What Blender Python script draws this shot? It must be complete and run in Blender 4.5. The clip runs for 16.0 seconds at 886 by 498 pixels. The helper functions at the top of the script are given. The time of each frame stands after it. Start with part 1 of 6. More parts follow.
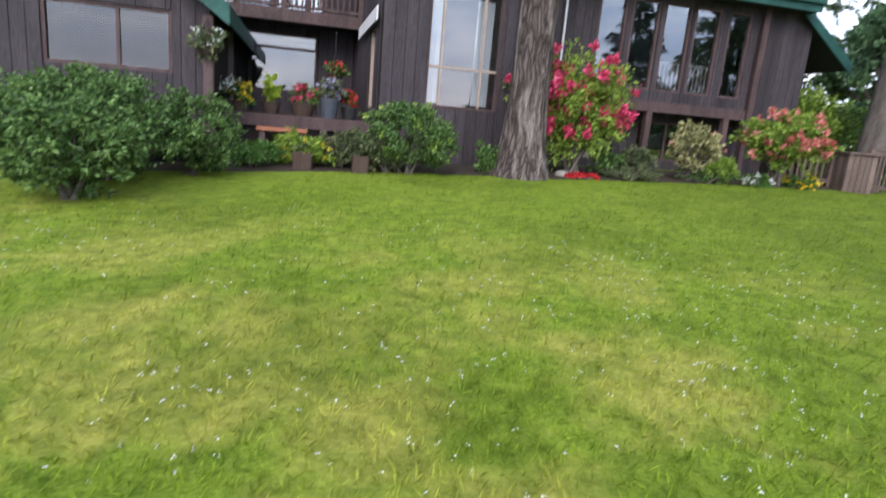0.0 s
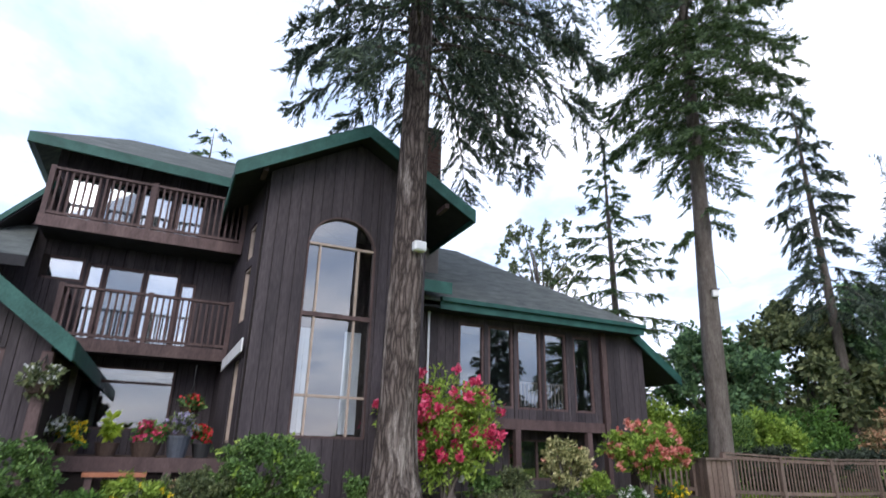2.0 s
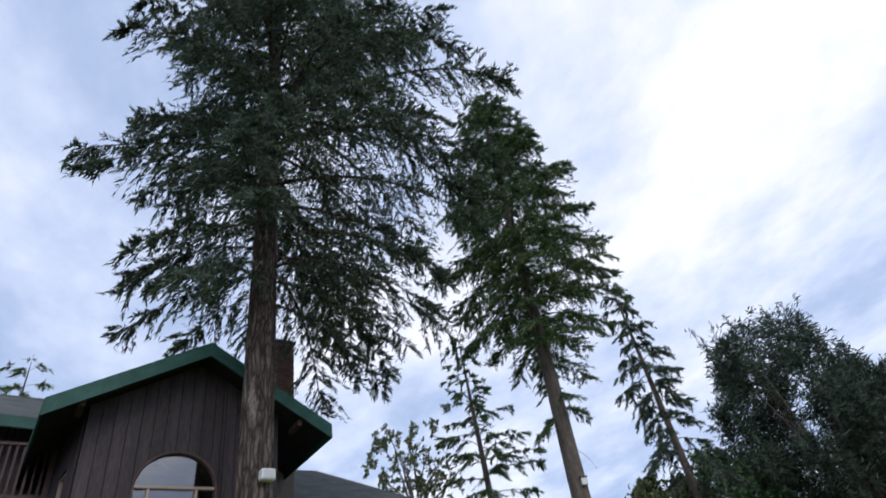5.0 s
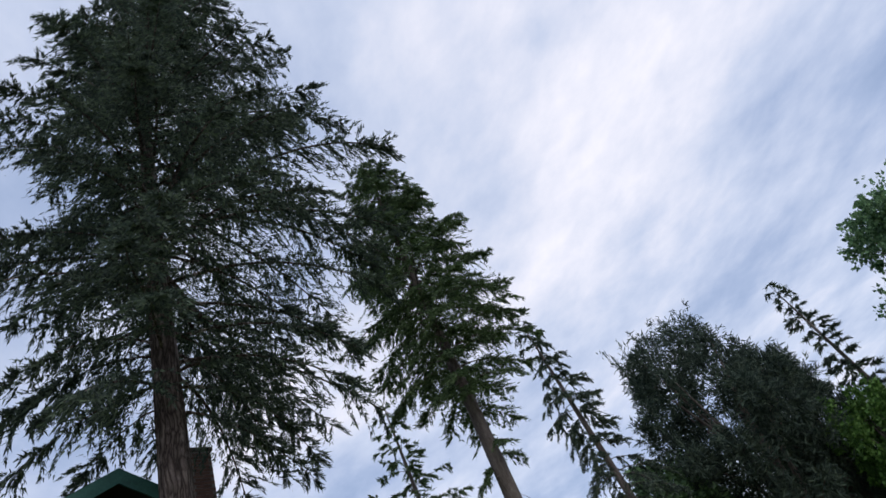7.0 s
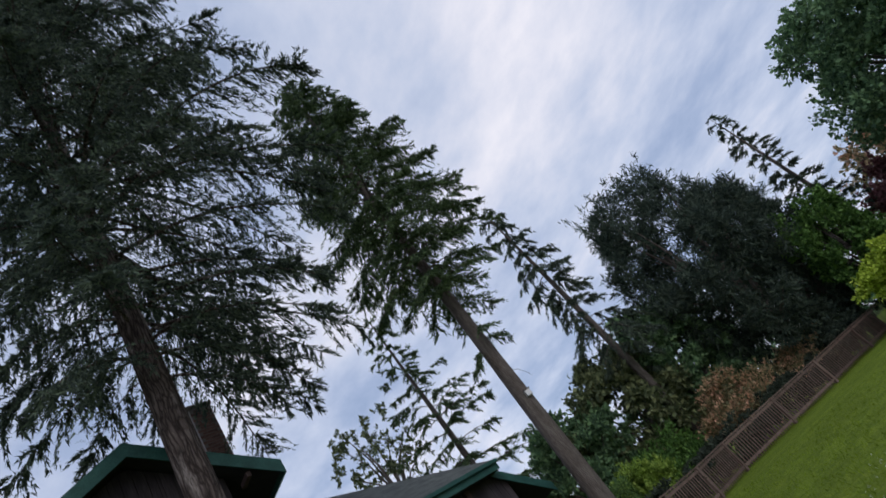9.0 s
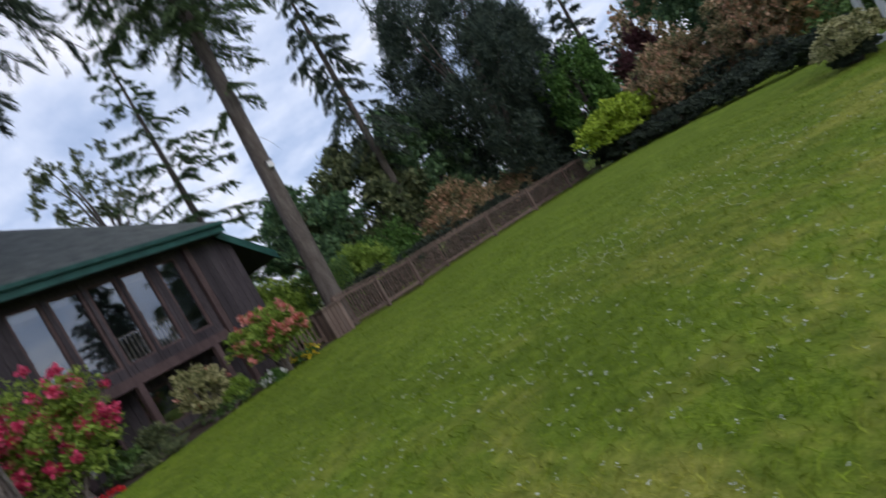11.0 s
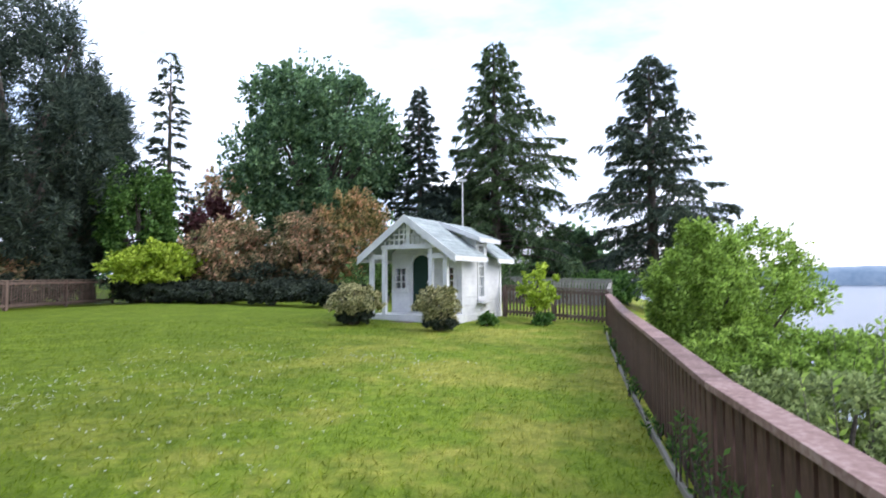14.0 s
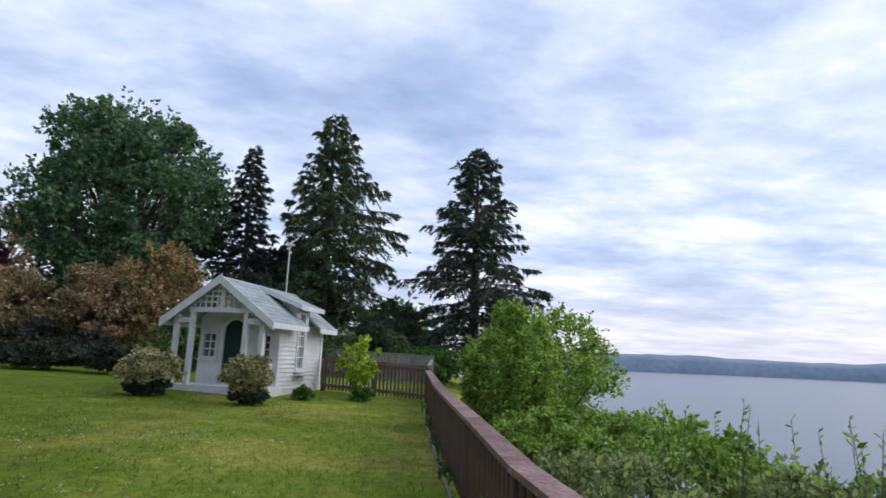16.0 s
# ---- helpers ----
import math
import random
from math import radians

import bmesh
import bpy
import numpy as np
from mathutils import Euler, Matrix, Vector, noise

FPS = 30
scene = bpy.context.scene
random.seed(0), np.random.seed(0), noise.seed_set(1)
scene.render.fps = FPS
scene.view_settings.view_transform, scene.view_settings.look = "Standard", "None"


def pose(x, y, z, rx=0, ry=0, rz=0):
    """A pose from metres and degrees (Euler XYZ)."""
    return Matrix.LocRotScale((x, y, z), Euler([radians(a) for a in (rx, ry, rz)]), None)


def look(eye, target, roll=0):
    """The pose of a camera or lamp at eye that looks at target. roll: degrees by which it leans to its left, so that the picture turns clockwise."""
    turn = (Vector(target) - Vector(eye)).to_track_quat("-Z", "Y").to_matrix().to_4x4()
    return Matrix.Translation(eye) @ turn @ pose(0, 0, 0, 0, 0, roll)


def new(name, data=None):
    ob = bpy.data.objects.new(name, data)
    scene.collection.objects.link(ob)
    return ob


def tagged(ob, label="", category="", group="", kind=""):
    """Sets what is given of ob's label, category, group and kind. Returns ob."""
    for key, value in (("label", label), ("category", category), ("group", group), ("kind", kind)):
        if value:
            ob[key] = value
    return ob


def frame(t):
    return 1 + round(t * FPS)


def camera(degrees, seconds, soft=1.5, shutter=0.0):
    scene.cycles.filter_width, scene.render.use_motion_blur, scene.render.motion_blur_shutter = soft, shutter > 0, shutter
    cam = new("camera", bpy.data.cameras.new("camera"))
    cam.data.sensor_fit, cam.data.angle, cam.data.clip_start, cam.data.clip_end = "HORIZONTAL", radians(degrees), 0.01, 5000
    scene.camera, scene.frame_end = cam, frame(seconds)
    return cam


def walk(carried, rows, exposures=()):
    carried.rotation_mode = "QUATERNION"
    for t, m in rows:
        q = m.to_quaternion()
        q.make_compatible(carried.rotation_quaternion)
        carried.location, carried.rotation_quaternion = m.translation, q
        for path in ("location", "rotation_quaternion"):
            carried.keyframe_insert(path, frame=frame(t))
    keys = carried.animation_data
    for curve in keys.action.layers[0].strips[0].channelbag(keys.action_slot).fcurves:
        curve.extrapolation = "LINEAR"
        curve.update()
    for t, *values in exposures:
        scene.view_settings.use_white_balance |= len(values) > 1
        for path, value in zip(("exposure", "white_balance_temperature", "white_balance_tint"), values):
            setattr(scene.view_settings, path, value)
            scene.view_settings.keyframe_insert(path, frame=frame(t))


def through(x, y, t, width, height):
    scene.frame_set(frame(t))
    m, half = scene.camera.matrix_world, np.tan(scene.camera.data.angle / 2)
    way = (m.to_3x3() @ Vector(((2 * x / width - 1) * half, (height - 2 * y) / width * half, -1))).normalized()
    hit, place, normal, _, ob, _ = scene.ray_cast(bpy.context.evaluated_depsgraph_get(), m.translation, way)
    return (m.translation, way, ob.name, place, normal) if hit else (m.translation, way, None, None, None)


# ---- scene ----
cam = camera(74.9, 16.0, 1.5, 0.4)
PATH = [
    (0, (1.947, -1.303, 1.61), (1.588, 0.615, 1.172), 4.9),
    (0.5, (2.01, -1.249, 1.565), (1.747, 0.729, 1.433), 3.8),
    (1, (2.015, -1.194, 1.558), (1.83, 0.786, 1.77), 3.2),
    (1.5, (2.049, -1.136, 1.6), (1.946, 0.807, 2.062), 2.9),
    (2, (2.045, -1.093, 1.621), (2.033, 0.794, 2.285), 1.4),
    (2.5, (2.097, -1.066, 1.64), (2.16, 0.778, 2.413), 0.1),
    (3, (2.148, -1.085, 1.68), (2.272, 0.716, 2.543), -1.6),
    (3.5, (2.194, -1.07, 1.718), (2.393, 0.689, 2.648), -3.8),
    (4, (2.23, -1.062, 1.762), (2.505, 0.639, 2.778), -5.9),
    (4.5, (2.273, -1.057, 1.784), (2.629, 0.57, 2.891), -8.5),
    (5, (2.316, -1.034, 1.795), (2.769, 0.481, 3.02), -11.9),
    (5.2, (2.326, -1.048, 1.788), (2.822, 0.42, 3.052), -13.5),
    (7.3, (2.268, -1.22, 1.765), (3.074, 0.094, 3.039), -34.4),
    (7.5, (2.283, -1.224, 1.765), (3.099, 0.091, 3.032), -37.1),
    (8, (2.336, -1.215, 1.763), (3.134, 0.186, 2.947), -41.9),
    (8.2, (2.371, -1.205, 1.759), (3.157, 0.231, 2.908), -43.2),
    (10.3, (2.685, -1.242, 1.684), (3.532, 0.513, 2.133), -36.6),
    (10.5, (2.698, -1.22, 1.687), (3.616, 0.53, 1.992), -34.5),
    (11, (2.86, -1.077, 1.69), (3.971, 0.585, 1.654), -29.9),
    (11.5, (3.036, -1.033, 1.677), (4.316, 0.466, 1.34), -24.1),
    (12, (3.04, -1.244, 1.643), (4.523, 0.005, 1.152), -18.2),
    (12.5, (3.114, -1.285, 1.623), (4.788, -0.309, 1.127), -11.8),
    (13, (3.189, -1.208, 1.637), (5.026, -0.486, 1.311), -6.4),
    (13.5, (3.256, -1.123, 1.641), (5.188, -0.617, 1.529), -2.5),
    (14, (3.335, -1.116, 1.641), (5.301, -0.765, 1.75), -0.3),
    (14.5, (3.373, -1.133, 1.636), (5.349, -0.911, 1.854), 1.0),
    (15, (3.456, -1.154, 1.63), (5.434, -1.077, 1.919), 1.8),
    (15.5, (3.551, -1.225, 1.644), (5.518, -1.311, 1.996), 1.8),
    (16, (3.583, -1.208, 1.632), (5.537, -1.429, 1.999), 2.3),
]
EXPOSURES = ((0, 1.66), (1, 1.61), (1.5, 1.46), (2, 1.31), (2.5, 1.11), (3.5, 0.81), (5, 0.51), (7.5, 0.16), (8, 0.11),
             (10.3, 0.06), (11, 0.41), (12, 0.96), (12.5, 1.26), (13, 1.46), (13.5, 1.56), (14.5, 1.51), (15, 1.06), (15.5, 0.81), (16, 0.54))
walk(cam, [(t, look(e, g, r)) for t, e, g, r in PATH], EXPOSURES)

# ---- world, sun, exposure ----
world = bpy.data.worlds.new("overcast_evening")
scene.world = world
world.use_nodes = True
wn, wl = world.node_tree.nodes, world.node_tree.links
wn.clear()


def wnode(kind, **values):
    n = wn.new(kind)
    for k, v in values.items():
        n.inputs[k].default_value = v
    return n


SUN_EL, SUN_AZ = radians(38), radians(178)
sky = wn.new("ShaderNodeTexSky")
sky.sky_type, sky.sun_disc = "NISHITA", False
sky.sun_elevation, sky.sun_rotation = SUN_EL, SUN_AZ
sky.air_density, sky.dust_density = 1.0, 1.5
tc = wn.new("ShaderNodeTexCoord")
sep = wn.new("ShaderNodeSeparateXYZ")
wl.new(tc.outputs["Generated"], sep.inputs[0])


def wmath(op, a, b=None, clamp=False):
    n = wn.new("ShaderNodeMath")
    n.operation, n.use_clamp = op, clamp
    for i, v in enumerate((a, b)):
        if v is None:
            continue
        if isinstance(v, (int, float)):
            n.inputs[i].default_value = v
        else:
            wl.new(v, n.inputs[i])
    return n.outputs[0]


up = wmath("ADD", wmath("MAXIMUM", sep.outputs[2], 0.0), 0.11)
comb = wn.new("ShaderNodeCombineXYZ")
wl.new(wmath("DIVIDE", sep.outputs[0], up), comb.inputs[0])
wl.new(wmath("DIVIDE", sep.outputs[1], up), comb.inputs[1])


def wnoise(scale, detail, rough, offset=(0, 0, 0), stretch=(1, 1, 1), turn=0.0):
    mp = wn.new("ShaderNodeMapping")
    mp.inputs["Location"].default_value, mp.inputs["Scale"].default_value = offset, stretch
    mp.inputs["Rotation"].default_value = (0, 0, turn)
    wl.new(comb.outputs[0], mp.inputs[0])
    n = wnode("ShaderNodeTexNoise", Scale=scale, Detail=detail, Roughness=rough)
    wl.new(mp.outputs[0], n.inputs["Vector"])
    return n.outputs[0]


def wramp(value, stops):
    r = wn.new("ShaderNodeValToRGB")
    for i, (p, c) in enumerate(stops):
        e = r.color_ramp.elements[i] if i < 2 else r.color_ramp.elements.new(p)
        e.position, e.color = p, (*c, 1)
    wl.new(value, r.inputs[0])
    return r.outputs[0]


def wmix(fac, a, b):
    m = wn.new("ShaderNodeMix")
    m.data_type = "RGBA"
    for i, v in ((0, fac), (6, a), (7, b)):
        if isinstance(v, (int, float)):
            m.inputs[i].default_value = v
        elif isinstance(v, tuple):
            m.inputs[i].default_value = (*v, 1)
        else:
            wl.new(v, m.inputs[i])
    return m.outputs[2]


big = wnoise(0.6, 6, 0.6, (3.1, 1.7, 0), (1.0, 0.72, 1), 0.5)
fine = wnoise(2.0, 7, 0.6, (7.3, 4.4, 0), (1.0, 0.7, 1), 0.5)
cover = wmath("ADD", wmath("MULTIPLY", big, 0.54), wmath("MULTIPLY", fine, 0.46))
cloud = wramp(cover, ((0.37, (0.27, 0.36, 0.56)), (0.45, (0.40, 0.485, 0.69)), (0.52, (0.58, 0.645, 0.82)), (0.63, (0.93, 0.915, 1.0))))
low = wmath("SUBTRACT", 1.0, wmath("MULTIPLY", sep.outputs[2], 6.0), True)
warm = wmix(wmath("MULTIPLY", low, 0.65), cloud, (0.62, 0.585, 0.67))
strong = wnode("ShaderNodeBackground", Strength=0.10)
wl.new(sky.outputs[0], strong.inputs[0])
veil = wnode("ShaderNodeBackground", Strength=1.0)
wl.new(warm, veil.inputs[0])
both = wnode("ShaderNodeMixShader")
both.inputs[0].default_value = 0.86
wl.new(strong.outputs[0], both.inputs[1])
wl.new(veil.outputs[0], both.inputs[2])
out = wn.new("ShaderNodeOutputWorld")
wl.new(both.outputs[0], out.inputs[0])

sun_data = bpy.data.lights.new("sun", "SUN")
sun_data.energy, sun_data.angle, sun_data.color = 0.9, radians(45), (1.0, 0.95, 0.88)
sun = new("sun", sun_data)
sun.matrix_world = look((math.sin(SUN_AZ) * math.cos(SUN_EL) * 60, math.cos(SUN_AZ) * math.cos(SUN_EL) * 60, math.sin(SUN_EL) * 60 + 10), (0, 0, 10))


# ---- materials ----
def material(name, colours, rough=0.8, scale=8.0, grain=60.0, bump=0.2, depth=0.01, stretch=(1, 1, 1), vary=0.0, metal=0.0, island=False, spec=0.3):
    """Two-scale noise between two or three colours, with grain and relief. vary: brightness change from piece to piece."""
    m = bpy.data.materials.new(name)
    m.use_nodes = True
    n, l = m.node_tree.nodes, m.node_tree.links
    b = n["Principled BSDF"]
    b.inputs["Roughness"].default_value, b.inputs["Metallic"].default_value = rough, metal
    b.inputs["Specular IOR Level"].default_value = spec
    t = n.new("ShaderNodeTexCoord")
    mp = n.new("ShaderNodeMapping")
    mp.inputs["Scale"].default_value = stretch
    l.new(t.outputs["Object"], mp.inputs[0])
    a = n.new("ShaderNodeTexNoise")
    a.inputs["Scale"].default_value, a.inputs["Detail"].default_value = scale, 5
    f = n.new("ShaderNodeTexNoise")
    f.inputs["Scale"].default_value, f.inputs["Detail"].default_value = grain, 6
    for q in (a, f):
        l.new(mp.outputs[0], q.inputs["Vector"])
    mixf = n.new("ShaderNodeMath")
    mixf.operation = "MULTIPLY_ADD"
    l.new(f.outputs[0], mixf.inputs[0])
    mixf.inputs[1].default_value = 0.45
    half = n.new("ShaderNodeMath")
    half.operation = "MULTIPLY"
    half.inputs[1].default_value = 0.55
    l.new(a.outputs[0], half.inputs[0])
    l.new(half.outputs[0], mixf.inputs[2])
    r = n.new("ShaderNodeValToRGB")
    k = len(colours)
    for i, c in enumerate(colours):
        p = 0.34 + 0.32 * i / max(1, k - 1)
        e = r.color_ramp.elements[i] if i < 2 else r.color_ramp.elements.new(p)
        e.position, e.color = p, (*c, 1)
    l.new(mixf.outputs[0], r.inputs[0])
    colour = r.outputs[0]
    if vary:
        hs = n.new("ShaderNodeHueSaturation")
        mr = n.new("ShaderNodeMapRange")
        mr.inputs["To Min"].default_value, mr.inputs["To Max"].default_value = 1 - vary, 1 + vary
        if island:
            g = n.new("ShaderNodeNewGeometry")
            l.new(g.outputs["Random Per Island"], mr.inputs[0])
        else:
            g = n.new("ShaderNodeObjectInfo")
            l.new(g.outputs["Random"], mr.inputs[0])
        l.new(mr.outputs[0], hs.inputs["Value"])
        l.new(colour, hs.inputs["Color"])
        colour = hs.outputs[0]
    l.new(colour, b.inputs["Base Color"])
    if bump:
        bp = n.new("ShaderNodeBump")
        bp.inputs["Strength"].default_value, bp.inputs["Distance"].default_value = bump, depth
        l.new(f.outputs[0], bp.inputs["Height"])
        l.new(bp.outputs[0], b.inputs["Normal"])
    return m


def leaf_material(name, colours, vary=0.35, through=0.3, rough=0.6):
    """Leaves: colour by island and by place, with light through the blade."""
    m = bpy.data.materials.new(name)
    m.use_nodes = True
    n, l = m.node_tree.nodes, m.node_tree.links
    b = n["Principled BSDF"]
    b.inputs["Roughness"].default_value, b.inputs["Specular IOR Level"].default_value = rough, 0.25
    g = n.new("ShaderNodeNewGeometry")
    t = n.new("ShaderNodeTexCoord")
    a = n.new("ShaderNodeTexNoise")
    a.inputs["Scale"].default_value, a.inputs["Detail"].default_value = 1.3, 3
    l.new(t.outputs["Object"], a.inputs["Vector"])
    s = n.new("ShaderNodeMath")
    s.operation = "MULTIPLY_ADD"
    s.inputs[1].default_value = 0.4
    l.new(g.outputs["Random Per Island"], s.inputs[0])
    h = n.new("ShaderNodeMath")
    h.operation = "MULTIPLY"
    h.inputs[1].default_value = 0.6
    l.new(a.outputs[0], h.inputs[0])
    l.new(h.outputs[0], s.inputs[2])
    r = n.new("ShaderNodeValToRGB")
    k = len(colours)
    for i, c in enumerate(colours):
        p = 0.28 + 0.44 * i / max(1, k - 1)
        e = r.color_ramp.elements[i] if i < 2 else r.color_ramp.elements.new(p)
        e.position, e.color = p, (*c, 1)
    l.new(s.outputs[0], r.inputs[0])
    hs = n.new("ShaderNodeHueSaturation")
    mr = n.new("ShaderNodeMapRange")
    mr.inputs["To Min"].default_value, mr.inputs["To Max"].default_value = 1 - vary, 1 + vary
    l.new(g.outputs["Random Per Island"], mr.inputs[0])
    l.new(mr.outputs[0], hs.inputs["Value"])
    l.new(r.outputs[0], hs.inputs["Color"])
    l.new(hs.outputs[0], b.inputs["Base Color"])
    tr = n.new("ShaderNodeBsdfTranslucent")
    l.new(hs.outputs[0], tr.inputs[0])
    mx = n.new("ShaderNodeMixShader")
    mx.inputs[0].default_value = through
    l.new(b.outputs[0], mx.inputs[1])
    l.new(tr.outputs[0], mx.inputs[2])
    l.new(mx.outputs[0], n["Material Output"].inputs[0])
    return m


def glass_material(name, tint, gloss):
    m = bpy.data.materials.new(name)
    m.use_nodes = True
    n, l = m.node_tree.nodes, m.node_tree.links
    n.remove(n["Principled BSDF"])
    tr = n.new("ShaderNodeBsdfTransparent")
    tr.inputs[0].default_value = (*tint, 1)
    gl = n.new("ShaderNodeBsdfGlossy")
    gl.inputs["Roughness"].default_value = 0.015
    t = n.new("ShaderNodeTexCoord")
    w = n.new("ShaderNodeTexNoise")
    w.inputs["Scale"].default_value = 1.1
    l.new(t.outputs["Object"], w.inputs["Vector"])
    bp = n.new("ShaderNodeBump")
    bp.inputs["Strength"].default_value, bp.inputs["Distance"].default_value = 0.02, 0.004
    l.new(w.outputs[0], bp.inputs["Height"])
    l.new(bp.outputs[0], gl.inputs["Normal"])
    fr = n.new("ShaderNodeFresnel")
    fr.inputs[0].default_value = 1.5
    ad = n.new("ShaderNodeMath")
    ad.operation, ad.use_clamp = "ADD", True
    ad.inputs[1].default_value = gloss
    l.new(fr.outputs[0], ad.inputs[0])
    mx = n.new("ShaderNodeMixShader")
    l.new(ad.outputs[0], mx.inputs[0])
    l.new(tr.outputs[0], mx.inputs[1])
    l.new(gl.outputs[0], mx.inputs[2])
    l.new(mx.outputs[0], n["Material Output"].inputs[0])
    return m


M = {}
M["siding"] = material("dark_stained_siding", ((0.026, 0.0215, 0.026), (0.049, 0.04, 0.046), (0.078, 0.064, 0.071)), 0.75, 3, 40, 0.35, 0.004, (1, 1, 0.12), 0.13)
M["backing"] = material("siding_backing", ((0.015, 0.011, 0.011), (0.026, 0.019, 0.018)), 0.9, 4, 30, 0.1)
M["brown"] = material("brown_painted_wood", ((0.052, 0.034, 0.034), (0.088, 0.056, 0.056), (0.125, 0.084, 0.08)), 0.7, 5, 50, 0.3, 0.003, (1, 1, 0.3), 0.15)
M["soffit"] = material("dark_soffit", ((0.02, 0.02, 0.023), (0.036, 0.035, 0.04)), 0.85, 4, 40, 0.15)
M["green"] = material("green_painted_fascia", ((0.012, 0.052, 0.046), (0.02, 0.082, 0.07), (0.036, 0.115, 0.098)), 0.55, 3, 45, 0.15, 0.002)
M["shingle"] = material("grey_asphalt_shingle", ((0.055, 0.064, 0.064), (0.095, 0.106, 0.104), (0.15, 0.16, 0.155)), 0.95, 2.2, 22, 0.6, 0.02, (1, 3, 3))
# One kind of pane; gloss and tint vary to set each reflection's brightness.
M["glass"] = glass_material("window_glass", (0.72, 0.78, 0.83), 0.14)
M["bright_glass"] = glass_material("sky_reflecting_glass", (0.75, 0.8, 0.85), 0.42)
# Darker tint and low gloss stand in for a dimmer sky reflection.
M["dim_glass"] = glass_material("dim_reflection_glass", (0.42, 0.5, 0.6), 0.07)
M["tower_glass"] = glass_material("tower_window_glass", (0.7, 0.76, 0.82), 0.22)
M["tan"] = material("varnished_window_wood", ((0.3, 0.23, 0.19), (0.42, 0.34, 0.29)), 0.5, 5, 50, 0.15)
M["curtain"] = material("pale_curtain", ((0.68, 0.69, 0.72), (0.82, 0.83, 0.85)), 0.9, 3, 30, 0.2, 0.01, (6, 1, 0.3))
M["screen"] = material("grey_insect_screen", ((0.14, 0.14, 0.16), (0.2, 0.2, 0.22)), 0.8, 6, 80, 0.1)
M["room"] = material("dim_room_wall", ((0.10, 0.09, 0.085), (0.16, 0.14, 0.13)), 0.9, 2, 20, 0.05)
M["brick"] = material("brown_chimney_brick", ((0.09, 0.05, 0.045), (0.16, 0.09, 0.075), (0.2, 0.13, 0.11)), 0.9, 6, 40, 0.4, 0.006, (1, 1, 1), 0.25)
M["mortar"] = material("grey_mortar", ((0.16, 0.14, 0.13), (0.24, 0.21, 0.2)), 0.95, 10, 60, 0.3)
M["white"] = material("white_paint", ((0.55, 0.55, 0.57), (0.68, 0.68, 0.69), (0.76, 0.76, 0.76)), 0.6, 3, 35, 0.15, 0.002, (1, 1, 1), 0.04)
def bark_material(name):
    """Thick furrowed bark: long plates with pale weathered ridges between dark cracks."""
    m = bpy.data.materials.new(name)
    m.use_nodes = True
    n, l = m.node_tree.nodes, m.node_tree.links
    b = n["Principled BSDF"]
    b.inputs["Roughness"].default_value, b.inputs["Specular IOR Level"].default_value = 0.95, 0.15
    t = n.new("ShaderNodeTexCoord")
    wob = n.new("ShaderNodeTexNoise")
    wob.inputs["Scale"].default_value, wob.inputs["Detail"].default_value = 1.6, 4
    l.new(t.outputs["Object"], wob.inputs["Vector"])
    add = n.new("ShaderNodeVectorMath")
    add.operation = "MULTIPLY_ADD"
    add.inputs[1].default_value = (0.22, 0.22, 0.5)
    l.new(wob.outputs["Color"], add.inputs[0])
    l.new(t.outputs["Object"], add.inputs[2])

    def stretched(scale):
        mp = n.new("ShaderNodeMapping")
        mp.inputs["Scale"].default_value = scale
        l.new(add.outputs[0], mp.inputs[0])
        return mp.outputs[0]

    vo = n.new("ShaderNodeTexVoronoi")
    vo.feature = "DISTANCE_TO_EDGE"
    vo.inputs["Scale"].default_value = 1.0
    l.new(stretched((13, 13, 1.5)), vo.inputs["Vector"])
    fine = n.new("ShaderNodeTexNoise")
    fine.inputs["Scale"].default_value, fine.inputs["Detail"].default_value, fine.inputs["Roughness"].default_value = 1.0, 7, 0.7
    l.new(stretched((40, 40, 6)), fine.inputs["Vector"])
    big = n.new("ShaderNodeTexNoise")
    big.inputs["Scale"].default_value, big.inputs["Detail"].default_value = 1.0, 3
    l.new(stretched((5, 5, 0.5)), big.inputs["Vector"])

    def ramp(value, stops):
        r = n.new("ShaderNodeValToRGB")
        for i, (p, c) in enumerate(stops):
            e = r.color_ramp.elements[i] if i < 2 else r.color_ramp.elements.new(p)
            e.position, e.color = p, (*c, 1)
        l.new(value, r.inputs[0])
        return r.outputs[0]

    def mix(fac, a, c, mode="MIX"):
        q = n.new("ShaderNodeMix")
        q.data_type, q.blend_type = "RGBA", mode
        if isinstance(fac, float):
            q.inputs[0].default_value = fac
        else:
            l.new(fac, q.inputs[0])
        l.new(a, q.inputs[6])
        l.new(c, q.inputs[7])
        return q.outputs[2]

    plate = ramp(vo.outputs["Distance"], ((0.0, (0.035, 0.028, 0.026)), (0.14, (0.10, 0.08, 0.074)), (0.42, (0.19, 0.16, 0.148))))
    pale = ramp(fine.outputs[0], ((0.35, (0.16, 0.135, 0.125)), (0.7, (0.42, 0.38, 0.36))))
    where = ramp(big.outputs[0], ((0.55, (0, 0, 0)), (0.66, (0.8, 0.8, 0.8))))
    grain = ramp(fine.outputs[0], ((0.3, (0.6, 0.58, 0.57)), (0.7, (1.25, 1.22, 1.2))))
    l.new(mix(1.0, mix(where, plate, pale), grain, "MULTIPLY"), b.inputs["Base Color"])
    rise = n.new("ShaderNodeMath")
    rise.operation = "MULTIPLY_ADD"
    rise.inputs[1].default_value = 0.35
    l.new(fine.outputs[0], rise.inputs[0])
    l.new(vo.outputs["Distance"], rise.inputs[2])
    bp = n.new("ShaderNodeBump")
